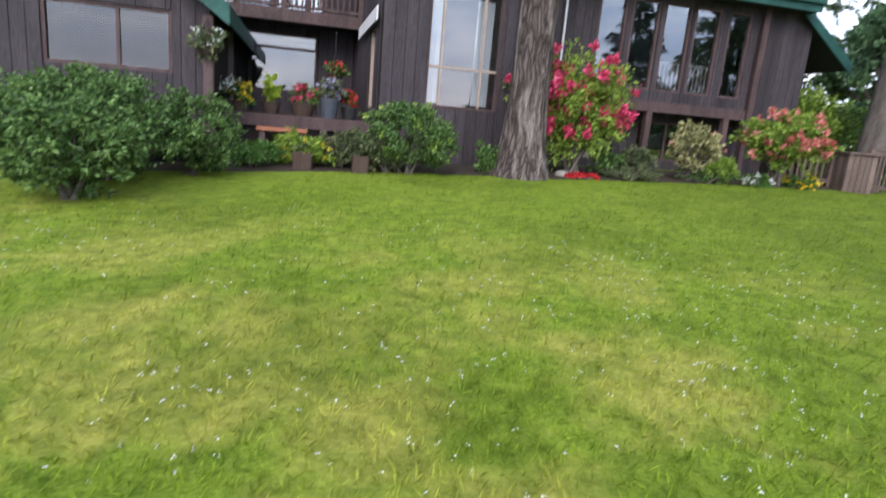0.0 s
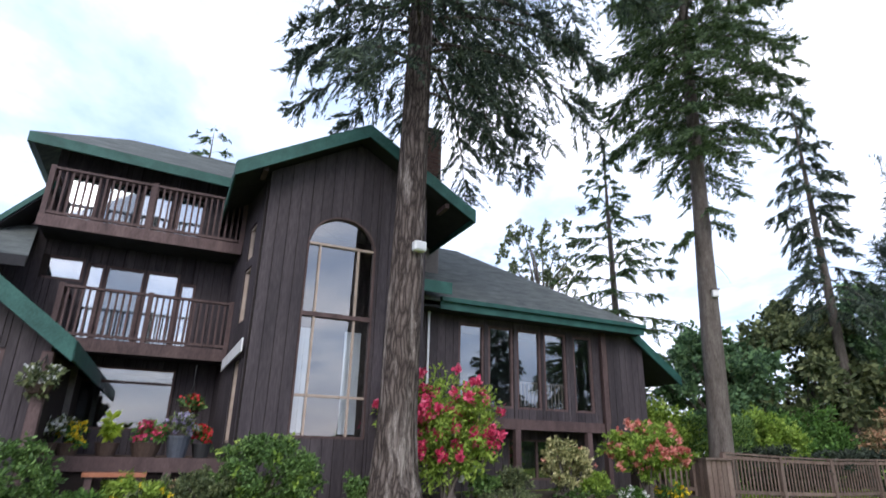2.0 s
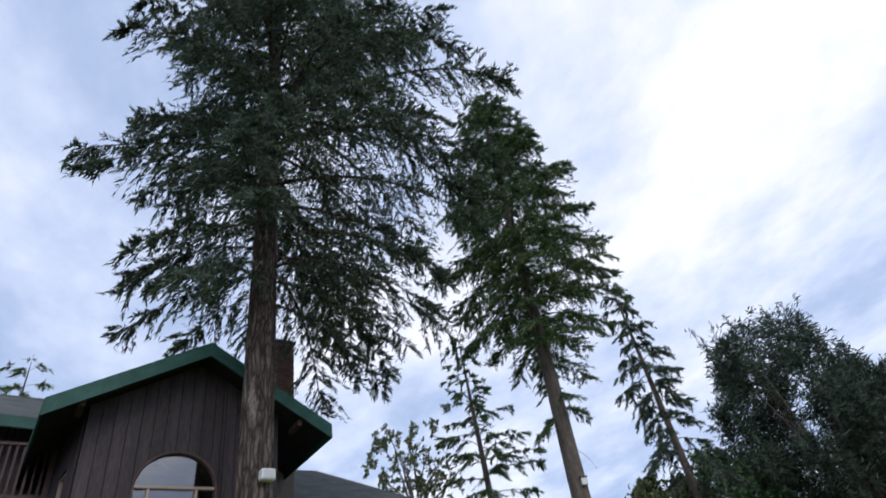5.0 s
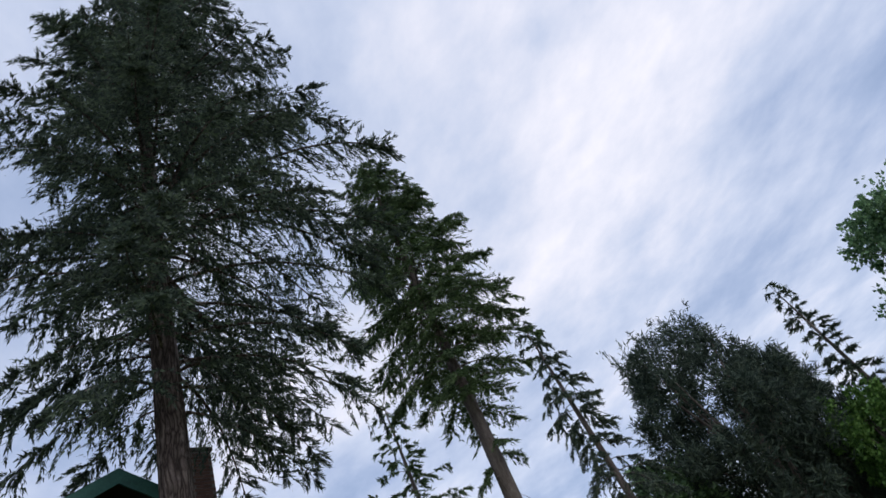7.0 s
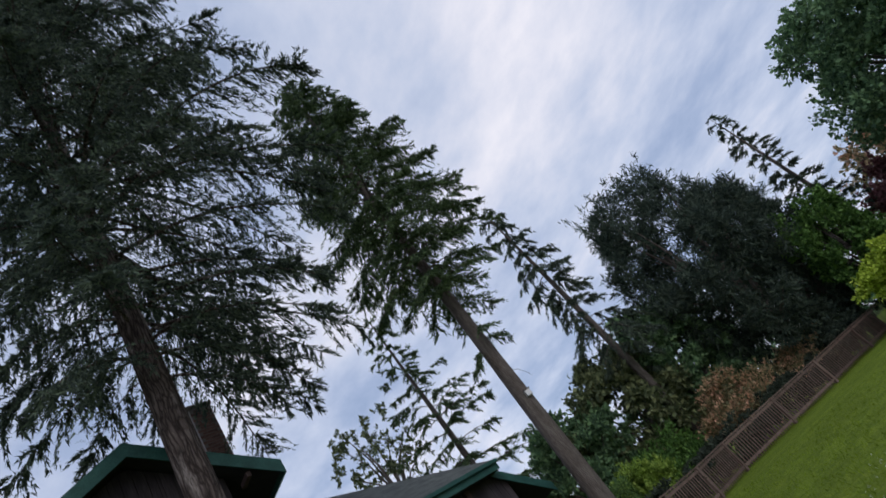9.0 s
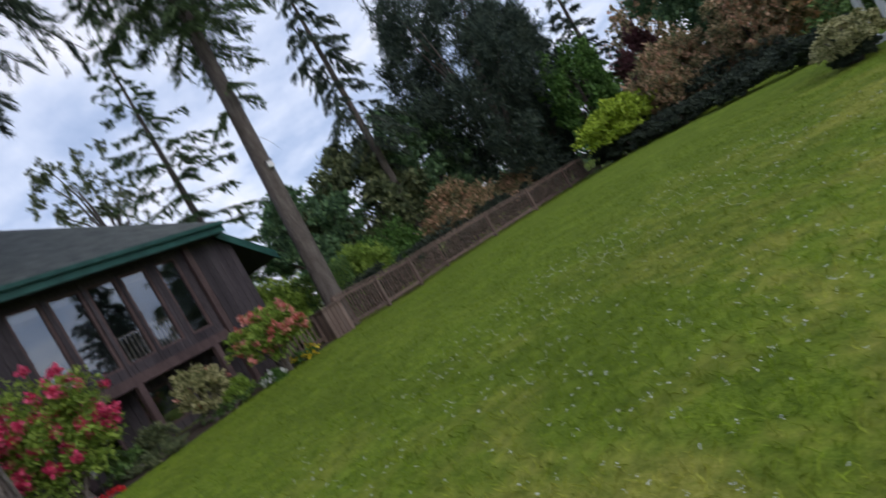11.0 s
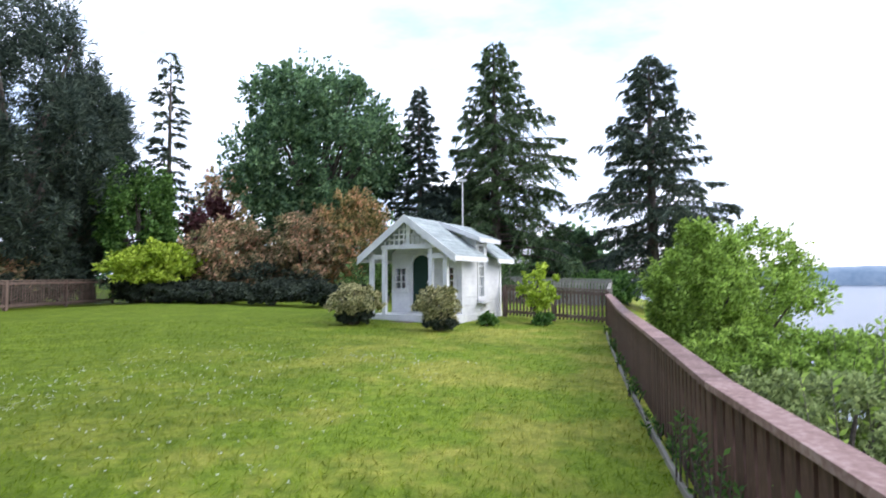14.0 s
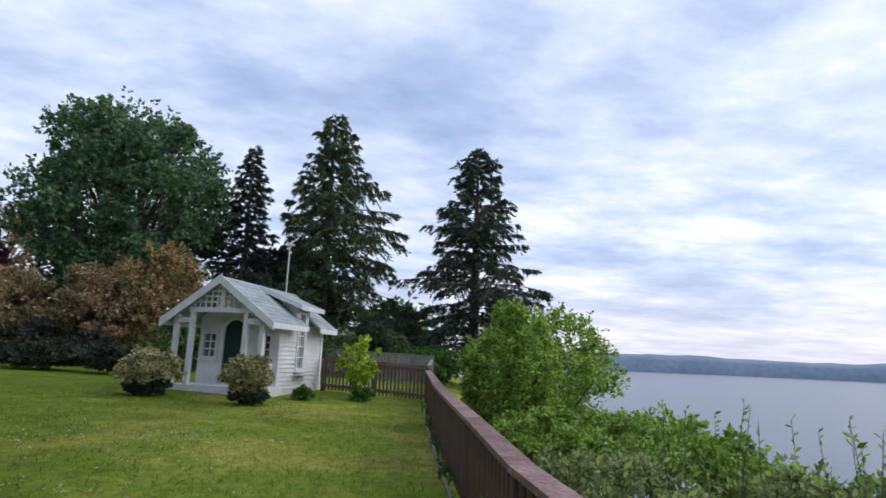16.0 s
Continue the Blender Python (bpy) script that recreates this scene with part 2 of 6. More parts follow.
    bp.inputs["Strength"].default_value, bp.inputs["Distance"].default_value = 1.0, 0.05
    l.new(rise.outputs[0], bp.inputs["Height"])
    l.new(bp.outputs[0], b.inputs["Normal"])
    return m


M["fir_bark"] = bark_material("furrowed_fir_bark")
M["bark2"] = material("grey_bark", ((0.06, 0.05, 0.045), (0.12, 0.10, 0.09), (0.18, 0.16, 0.145)), 0.95, 4, 25, 0.9, 0.03, (2, 2, 0.4))
M["fir"] = leaf_material("fir_needles", ((0.045, 0.064, 0.056), (0.072, 0.1, 0.076), (0.105, 0.14, 0.088)), 0.35, 0.3, 0.75)
M["fir_light"] = leaf_material("lighter_conifer_needles", ((0.05, 0.085, 0.045), (0.085, 0.135, 0.06), (0.125, 0.185, 0.075)), 0.35, 0.25)
M["pine"] = leaf_material("dark_pine_needles", ((0.04, 0.06, 0.052), (0.062, 0.09, 0.07), (0.09, 0.12, 0.085)), 0.25, 0.3, 0.85)
# Near-black leaf colours stand in for the deep shade under bushes.
M["painted_shade_leaf"] = leaf_material("shade_painted_leaves", ((0.026, 0.036, 0.028), (0.04, 0.054, 0.038), (0.058, 0.074, 0.05)), 0.3, 0.12, 0.85)
M["maple"] = leaf_material("maple_leaves", ((0.078, 0.144, 0.084), (0.13, 0.228, 0.114), (0.198, 0.312, 0.144)), 0.3, 0.4, 0.75)
M["green_leaf"] = leaf_material("green_leaves", ((0.05, 0.12, 0.03), (0.09, 0.19, 0.045), (0.15, 0.27, 0.065)), 0.35, 0.35)
M["hedge"] = leaf_material("hedge_leaves", ((0.05, 0.1, 0.03), (0.1, 0.185, 0.052), (0.19, 0.29, 0.095)), 0.4, 0.3, 0.45)
M["lime"] = leaf_material("lime_leaves", ((0.2, 0.3, 0.03), (0.36, 0.48, 0.05), (0.5, 0.6, 0.09)), 0.25, 0.35)
M["yellowgreen"] = leaf_material("yellow_green_leaves", ((0.14, 0.23, 0.04), (0.24, 0.36, 0.06), (0.36, 0.46, 0.1)), 0.3, 0.4)
M["rust"] = leaf_material("bronze_red_leaves", ((0.156, 0.192, 0.102), (0.324, 0.282, 0.15), (0.588, 0.336, 0.234)), 0.45, 0.4)
M["orange"] = leaf_material("orange_tinged_leaves", ((0.16, 0.2, 0.075), (0.36, 0.31, 0.125), (0.62, 0.33, 0.19)), 0.45, 0.4)
M["purple"] = leaf_material("dark_red_leaves", ((0.14, 0.06, 0.06), (0.22, 0.09, 0.1)), 0.3, 0.25)
M["olive"] = leaf_material("olive_leaves", ((0.07, 0.095, 0.05), (0.12, 0.15, 0.07), (0.19, 0.21, 0.1)), 0.35, 0.25)
M["varieg"] = leaf_material("variegated_leaves", ((0.14, 0.16, 0.055), (0.36, 0.35, 0.17), (0.58, 0.52, 0.3)), 0.35, 0.25)
M["seashrub"] = leaf_material("bright_seaside_leaves", ((0.14, 0.23, 0.04), (0.25, 0.38, 0.07), (0.36, 0.5, 0.11)), 0.38, 0.52)
M["bluff"] = leaf_material("grey_green_scrub", ((0.15, 0.205, 0.075), (0.26, 0.33, 0.125), (0.38, 0.45, 0.18)), 0.38, 0.5)
M["pink"] = leaf_material("pink_petals", ((0.55, 0.04, 0.12), (0.75, 0.08, 0.2), (0.85, 0.22, 0.35)), 0.2, 0.35)
M["salmon"] = leaf_material("salmon_petals", ((0.55, 0.14, 0.12), (0.7, 0.26, 0.22), (0.75, 0.4, 0.34)), 0.2, 0.35)
M["yellow"] = leaf_material("yellow_petals", ((0.7, 0.5, 0.02), (0.85, 0.65, 0.06)), 0.15, 0.3)
M["red"] = leaf_material("red_petals", ((0.55, 0.02, 0.03), (0.75, 0.06, 0.08)), 0.2, 0.3)
M["whitepetal"] = leaf_material("white_petals", ((0.65, 0.66, 0.66), (0.8, 0.8, 0.78)), 0.15, 0.3)
M["lavender"] = leaf_material("lavender_petals", ((0.28, 0.24, 0.42), (0.42, 0.38, 0.55)), 0.2, 0.3)
M["rail_cap"] = material("weathered_rail_cap", ((0.14, 0.085, 0.075), (0.24, 0.15, 0.135), (0.36, 0.26, 0.24)), 0.8, 4, 30, 0.35, 0.004, (1, 1, 1), 0.12)
M["fence"] = material("red_brown_fence_stain", ((0.055, 0.032, 0.027), (0.1, 0.055, 0.045), (0.15, 0.09, 0.075)), 0.75, 4, 40, 0.3, 0.004, (1, 1, 0.3), 0.2)
M["oldfence"] = material("weathered_fence_boards", ((0.09, 0.06, 0.05), (0.15, 0.105, 0.09), (0.2, 0.15, 0.13)), 0.85, 4, 40, 0.3, 0.004, (1, 1, 0.3), 0.2)
M["shed_roof"] = material("grey_green_shed_shingle", ((0.2, 0.23, 0.23), (0.3, 0.34, 0.34), (0.4, 0.44, 0.44)), 0.9, 3, 25, 0.5, 0.01, (1, 1, 1), 0.12)
M["door_green"] = material("dark_green_door_paint", ((0.008, 0.03, 0.023), (0.013, 0.045, 0.033)), 0.45, 4, 40, 0.1)
M["terracotta"] = material("terracotta", ((0.3, 0.11, 0.06), (0.42, 0.18, 0.11)), 0.85, 8, 50, 0.2)
M["barrel"] = material("old_barrel_wood", ((0.05, 0.032, 0.026), (0.09, 0.06, 0.048)), 0.85, 5, 40, 0.3, 0.004, (1, 1, 0.3))
M["greypot"] = material("grey_glazed_pot", ((0.05, 0.057, 0.075), (0.085, 0.095, 0.12)), 0.45, 6, 40, 0.1)
M["stone"] = material("garden_stone", ((0.08, 0.065, 0.06), (0.14, 0.115, 0.105), (0.2, 0.17, 0.155)), 0.9, 5, 40, 0.5, 0.01, (1, 1, 1), 0.2)
M["metal"] = material("painted_metal", ((0.5, 0.5, 0.5), (0.62, 0.62, 0.62)), 0.4, 6, 40, 0.05, 0.002, (1, 1, 1), 0.0, 0.3)
M["dark"] = material("dark_metal", ((0.02, 0.02, 0.022), (0.04, 0.04, 0.042)), 0.5, 6, 40, 0.1)
M["soil"] = material("dark_garden_soil", ((0.03, 0.022, 0.016), (0.06, 0.045, 0.032)), 0.95, 6, 30, 0.5, 0.02)
M["edging"] = material("weathered_grey_edging", ((0.16, 0.15, 0.13), (0.26, 0.245, 0.22), (0.34, 0.32, 0.29)), 0.9, 4, 40, 0.4, 0.004, (0.3, 1, 1), 0.15)


# ---- mesh helpers ----
def mesh_of(name, verts, faces, mat=None, smooth=False):
    me = bpy.data.meshes.new(name)
    me.from_pydata([tuple(v) for v in verts], [], faces)
    if mat:
        me.materials.append(mat)
    if smooth:
        me.polygons.foreach_set("use_smooth", [True] * len(me.polygons))
    me.update()
    return me


def part(name, bm, mat=None, parent=None, label="", smooth=False):
    """Links a bmesh, or a mesh, as one object under a thing or a part."""
    if isinstance(bm, bpy.types.Mesh):
        me = bm
    else:
        me = bpy.data.meshes.new(name)
        bmesh.ops.recalc_face_normals(bm, faces=bm.faces)
        bm.to_mesh(me)
        bm.free()
        if smooth:
            me.polygons.foreach_set("use_smooth", [True] * len(me.polygons))
    if mat and not me.materials:
        me.materials.append(mat)
    ob = new(name, me)
    if parent:
        ob.parent = parent
    if label:
        ob["label"] = label
    return ob


def thing(name, label, category, m=None, group="", kind=""):
    ob = new(name)
    ob.empty_display_size = 0.2
    if m:
        ob.matrix_world = m
    return tagged(ob, label, category, group, kind)


def hexa(bm, pts):
    """A solid from eight corners: four below, four above, in the same turn."""
    v = [bm.verts.new(p) for p in pts]
    for f in ((3, 2, 1, 0), (4, 5, 6, 7), (0, 1, 5, 4), (1, 2, 6, 5), (2, 3, 7, 6), (3, 0, 4, 7)):
        bm.faces.new([v[i] for i in f])


def block(bm, x0, x1, y0, y1, z0, z1):
    hexa(bm, ((x0, y0, z0), (x1, y0, z0), (x1, y1, z0), (x0, y1, z0), (x0, y0, z1), (x1, y0, z1), (x1, y1, z1), (x0, y1, z1)))


def boxes(name, mat, parent, *rows, label="", bevel=0.0):
    bm = bmesh.new()
    for r in rows:
        block(bm, *r)
    if bevel:
        bmesh.ops.bevel(bm, geom=bm.edges[:], offset=bevel, segments=1, affect="EDGES")
    return part(name, bm, mat, parent, label)


def slab(name, mat, parent, corners, thick, label=""):
    """A flat plate of any outline, thick downwards."""
    bm = bmesh.new()
    n = len(corners)
    top = [bm.verts.new(c) for c in corners]
    low = [bm.verts.new((c[0], c[1], c[2] - thick)) for c in corners]
    bm.faces.new(top)
    bm.faces.new(low[::-1])
    for i in range(n):
        j = (i + 1) % n
        bm.faces.new((top[i], low[i], low[j], top[j]))
    return part(name, bm, mat, parent, label)


def beam(bm, a, b, w, h):
    """A square bar from a to b, w wide and h high."""
    a, b = Vector(a), Vector(b)
    d = (b - a).normalized()
    side = d.cross(Vector((0, 0, 1)))
    side = Vector((1, 0, 0)) if side.length < 1e-4 else side.normalized()
    upw = side.cross(d).normalized()
    s, u = side * w / 2, upw * h / 2
    hexa(bm, (a - s - u, a + s - u, b + s - u, b - s - u, a - s + u, a + s + u, b + s + u, b - s + u))


def bar(name, mat, parent, a, b, w, h, label=""):
    bm = bmesh.new()
    beam(bm, a, b, w, h)
    return part(name, bm, mat, parent, label)


def tube(bm, path, radii, sides=8, cap=True):
    rings = []
    for i, (p, r) in enumerate(zip(path, radii)):
        p = Vector(p)
        d = (Vector(path[min(i + 1, len(path) - 1)]) - Vector(path[max(i - 1, 0)])).normalized()
        s = d.cross(Vector((0.3, 0.9, 0.2))).normalized()
        u = s.cross(d)
        rings.append([bm.verts.new(p + (s * math.cos(2 * math.pi * k / sides) + u * math.sin(2 * math.pi * k / sides)) * r) for k in range(sides)])
    for a, b in zip(rings, rings[1:]):
        for k in range(sides):
            bm.faces.new((a[k], a[(k + 1) % sides], b[(k + 1) % sides], b[k]))
    if cap:
        bm.faces.new(rings[-1])
        bm.faces.new(rings[0][::-1])


def lathe(bm, profile, sides=14, centre=(0, 0)):
    rings = []
    for r, z in profile:
        rings.append([bm.verts.new((centre[0] + r * math.cos(2 * math.pi * k / sides), centre[1] + r * math.sin(2 * math.pi * k / sides), z)) for k in range(sides)])
    for a, b in zip(rings, rings[1:]):
        for k in range(sides):
            bm.faces.new((a[k], a[(k + 1) % sides], b[(k + 1) % sides], b[k]))
    bm.faces.new(rings[0][::-1])
    bm.faces.new(rings[-1])


def height(x, y):
    """The lawn's height."""
    q = max(-0.5, 0.060 * (y + 1) + 0.024 * (x - 2))
    z = 0.2 + 0.8 * (1 - math.exp(-q / 0.8))
    z += 0.03 * noise.noise((x * 0.25, y * 0.25, 3.0)) + 0.012 * noise.noise((x * 0.9, y * 0.9, 7.0))
    if x > 8 and y > 8:
        line = 14.0 + 0.468 * (x - 8.95) if x < 14.5 else 16.6 + 0.133 * (x - 14.5)
        z -= 0.2 * min(1, (x - 8) / 4) * math.exp(-((y - line) / 3.2) ** 2)
    edge = fence_y(x) - 0.5
    if y < edge:
        fall = edge - y
        z -= min(26.0, 0.25 * fall + 0.032 * fall * fall)
    return z


def fence_y(x):
    x = min(max(x, -40), 60)
    if x < 6.8:
        return -2.05 - 0.045 * (6.8 - x)
    if x > 19:
        return -2.70 - 0.1 * (x - 19)
    return -2.05 - 0.02 * (x - 6.8) - 0.0027 * (x - 6.8) ** 2


def leaves(name, pts, size, mat, parent=None, aspect=0.5, dirs=None, rng=None, fold=0.25, up=0.0, jitter=0.35, label="", needle=False):
    """Many small leaves as one mesh: each a folded kite of two triangles at a point, or one slim triangle for needles."""
    rng = rng or np.random.default_rng(1)
    pts = np.asarray(pts, float)
    n = len(pts)
    d = rng.normal(size=(n, 3))
    d[:, 2] += up
    if dirs is not None:
        d = np.asarray(dirs, float) + d * jitter
    d /= np.linalg.norm(d, axis=1, keepdims=True) + 1e-9
    s = np.cross(d, rng.normal(size=(n, 3)))
    s /= np.linalg.norm(s, axis=1, keepdims=True) + 1e-9
    nrm = np.cross(d, s)
    L = (size * rng.uniform(0.65, 1.35, n))[:, None]
    a = pts
    b = pts + d * L
    mid = pts + d * L * 0.45
    c = mid + s * L * aspect * 0.5 + nrm * L * fold * 0.3
    e = mid - s * L * aspect * 0.5 + nrm * L * fold * 0.3
    if needle:
        v = np.stack([a + s * L * aspect * 0.5, a - s * L * aspect * 0.5, b], 1).reshape(-1, 3)
        f = np.arange(n * 3).reshape(-1, 3)
    else:
        v = np.stack([a, c, b, e], 1).reshape(-1, 3)
        i = np.arange(n) * 4
        f = np.stack([np.stack([i, i + 1, i + 2], 1), np.stack([i, i + 2, i + 3], 1)], 1).reshape(-1, 3)
    me = bpy.data.meshes.new(name)
    me.vertices.add(len(v))
    me.vertices.foreach_set("co", v.ravel())
    me.loops.add(f.size)
    me.loops.foreach_set("vertex_index", f.ravel().astype(np.int32))
    me.polygons.add(len(f))
    me.polygons.foreach_set("loop_start", (np.arange(len(f)) * 3).astype(np.int32))
    me.update(calc_edges=True)
    me.materials.append(mat)
    return part(name, me, mat, parent, label)


def lobes(rng, n, centre, radii, spread=0.62, size=(0.28, 0.5), flat=1.0):
    """Clump centres of an uneven crown."""
    out = []
    for _ in range(n):
        v = rng.normal(size=3)
        v /= np.linalg.norm(v)
        q = rng.uniform(*size)
        r = rng.uniform(0.3, 1.0) ** 0.5 * (1 - q * 0.85) * spread / 0.62
        out.append((np.array(centre) + v * r * np.array(radii), q * np.array((radii[0], radii[1], radii[2] * flat))))
    return out


def fill(rng, clumps, n, shell=0.45, wild=0.6):
    # leaves sit along short shoots that leave each clump's middle
    m = max(8, n // 13)
    k = rng.integers(0, len(clumps), m)
    v = rng.normal(size=(m, 3))
    v /= np.linalg.norm(v, axis=1, keepdims=True)
    reach = rng.uniform(0.7, 1.0, m) + (rng.uniform(0, 1, m) > 0.86) * rng.uniform(0.1, wild, m)
    w = rng.integers(0, m, n)
    c = np.array([q[0] for q in clumps])[k[w]]
    r = np.array([q[1] for q in clumps])[k[w]]
    off = rng.normal(size=(n, 3)) * 0.07
    return c + (v[w] * (reach[w] * rng.uniform(0, 1, n) ** shell)[:, None] + off) * r, v[w]


def shrub(name, label, at, radii, mat, n, size, seed, category="shrub", nlobes=22, flowers=None, aspect=0.5, group="", stems=5, lift=0.0, spread=0.62, stemmat="bark2", kind="", flat=1.0, wild=0.6):
    """A bush: a few stems and a crown of leaf clumps; flowers: (material, heads, petals each, size)."""
    rng = np.random.default_rng(seed)
    gz = height(at[0], at[1])
    t = thing(name, label, category, Matrix.Translation((at[0], at[1], gz)), group, kind)
    rx, ry, rz = radii
    cl = lobes(rng, nlobes, (0, 0, rz + lift), (rx, ry, rz), min(spread, 0.66), (0.28, 0.5) if nlobes < 60 else (0.12, 0.28), flat)
    cl = [(np.array((c[0], c[1], max(c[2], r[2] * 0.75 + lift * 0.6))), r) for c, r in cl]
    bm = bmesh.new()
    for i in range(stems):
        c = cl[i % len(cl)][0]
        tube(bm, [(rng.normal() * 0.06 * rx, rng.normal() * 0.06 * ry, -0.1), (c[0] * 0.35, c[1] * 0.35, c[2] * 0.45), tuple(c)], (0.03 + 0.015 * rz, 0.022 + 0.008 * rz, 0.008), 5)
    tagged(part("branchwork", bm, M[stemmat], t), kind="stuff")
    p, v = fill(rng, cl, n, 0.45, wild)
    leaves("crown", p, size, M[mat], t, aspect, v, rng, jitter=0.9)
    if flowers:
        fm, heads, petals, fs = flowers
        k = rng.integers(0, len(cl), heads)
        vv = rng.normal(size=(heads, 3))
        vv[:, 2] = np.abs(vv[:, 2]) * 0.6
        vv[:, 1] -= 0.7
        vv /= np.linalg.norm(vv, axis=1, keepdims=True)
        hp = np.array([cl[i][0] for i in k]) + vv * np.array([cl[i][1] for i in k]) * 1.05
        pp = np.repeat(hp, petals, 0) + rng.normal(size=(heads * petals, 3)) * fs * 0.45
        leaves("blossoms", pp, fs, M[fm], t, 0.9, np.repeat(vv, petals, 0), rng, jitter=0.8)
    return t


def trunk_mesh(path, radii, sides, rng, rough=0.06):
    bm = bmesh.new()
    rings = []
    for i, (p, r) in enumerate(zip(path, radii)):
        ring = []
        for k in range(sides):
            a = 2 * math.pi * k / sides
            q = r * (1 + rough * noise.noise((math.cos(a) * 3, math.sin(a) * 3, i * 0.25)) + rough * 0.6 * math.sin(a * 9 + i * 0.12) + (0.035 * math.sin(a * 17 + 1.6 * math.sin(p[2] * 1.3 + a * 2)) if sides > 30 else 0))
            ring.append(bm.verts.new((p[0] + q * math.cos(a), p[1] + q * math.sin(a), p[2])))
        rings.append(ring)
    for a, b in zip(rings, rings[1:]):
        for k in range(sides):
            bm.faces.new((a[k], a[(k + 1) % sides], b[(k + 1) % sides], b[k]))
    bm.faces.new(rings[-1])
    return bm


def conifer(name, label, at, H, r0, crown0, reach, n, mat, seed, blade=0.3, per_m=14, droop=0.35, lean=(0, 0), bark="bark2", side=None, flare=1.0, hang=0.5, gap=0.0, sides=14, zbase=None, bare=0, tip=0.25, dense=1.0):
    """A conifer: tapered trunk, drooping limbs, side twigs and needle sprays. reach(u): limb length for u from the crown's foot to the top."""
    rng = np.random.default_rng(seed)
    gz = (height(at[0], at[1]) if zbase is None else zbase) - 0.05
    t = thing(name, label, "tree", Matrix.Translation((at[0], at[1], gz)))
    steps = 26
    path, rad = [], []
    for i in range(steps + 1):
        u = (i / steps) ** 1.5
        path.append((lean[0] * u * H, lean[1] * u * H, u * H))
        rad.append(r0 * ((1 - u) ** 0.8 * 0.97 + 0.03) * (1 + flare * 0.55 * math.exp(-u * H / 0.55)))
    part("trunk", trunk_mesh(path, rad, sides, rng), M[bark], t, smooth=True)
    limbs = bmesh.new()
    P, Dv = [], []
    for i in range(n + bare):
        u = ((i + rng.uniform(0, 1)) / n) ** 0.9 if i < n else -rng.uniform(0.02, 0.25)
        if u > 1:
            u = 0.995
        z = crown0 + u * (H - crown0)
        az = i * 2.399 + rng.normal() * 0.35
        if gap and rng.uniform() < gap:
            continue
        L = reach(max(u, 0)) * rng.uniform(0.72, 1.15)
        if side is not None:
            L *= 1 + side[1] * math.cos(az - side[0])
        if i >= n:
            L *= 0.45
        if L < 0.15:
            continue
        rise = 0.25 + 0.5 * u
        base = np.array((lean[0] * z, lean[1] * z, z))
        d2 = np.array((math.cos(az), math.sin(az), 0.0))
        k = max(4, int(L * 2.2))
        ts = np.linspace(0, 1, k + 1)
        pts = base + np.outer(ts * L, d2)
        pts[:, 2] += L * (rise * ts * 0.5 - droop * (1.3 - u) * ts ** 2 * 1.2 + tip * 0.3 * ts ** 3)
        wob = rng.normal(size=2) * 0.05 * L
        pts[:, 0] += wob[0] * np.sin(ts * 3)
        pts[:, 1] += wob[1] * np.sin(ts * 3)
        rr = max(0.01, 0.0125 * L)
        tube(limbs, [tuple(q) for q in pts], [rr * (1 - 0.85 * q) for q in ts], 4, False)
        if i >= n and rng.uniform() < 0.7:
            continue
        m = int(L * per_m * 9 * dense)
        nt = max(5, m // 34)
        tt = rng.uniform(0.12, 1.0, nt) ** 0.8
        idx = np.minimum((tt * k).astype(int), k - 1)
        fr = (tt * k - idx)[:, None]
        on = pts[idx] * (1 - fr) + pts[idx + 1] * fr
        lat = np.cross(d2, (0, 0, 1.0))
        sgn = rng.choice((-1.0, 1.0), nt)[:, None]
        wide = (L * 0.32 * (1.08 - tt) + 0.22) * rng.uniform(0.35, 1.15, nt)
        twig = lat * sgn * 0.85 + d2 * 0.6 + rng.normal(size=(nt, 3)) * 0.22
        twig[:, 2] = -hang * rng.uniform(0.1, 1.0, nt)
        w = rng.integers(0, nt, m)
        q = rng.uniform(0.0, 1.0, m)
        spot = on[w] + twig[w] * (wide[w] * q)[:, None]
        spot[:, 2] -= hang * 0.5 * wide[w] * q * q
        spot += rng.normal(size=(m, 3)) * 0.02
        P.append(spot)
        Dv.append(twig[w] + rng.normal(size=(m, 3)) * 0.35 + np.array((0, 0, -0.25 * hang)))
    tagged(part("branchwork", limbs, M[bark], t), kind="stuff")
    if P:
        leaves("needles", np.concatenate(P), blade * 0.75, M[mat], t, 0.26, np.concatenate(Dv), rng, jitter=0.3, needle=True)
    return t


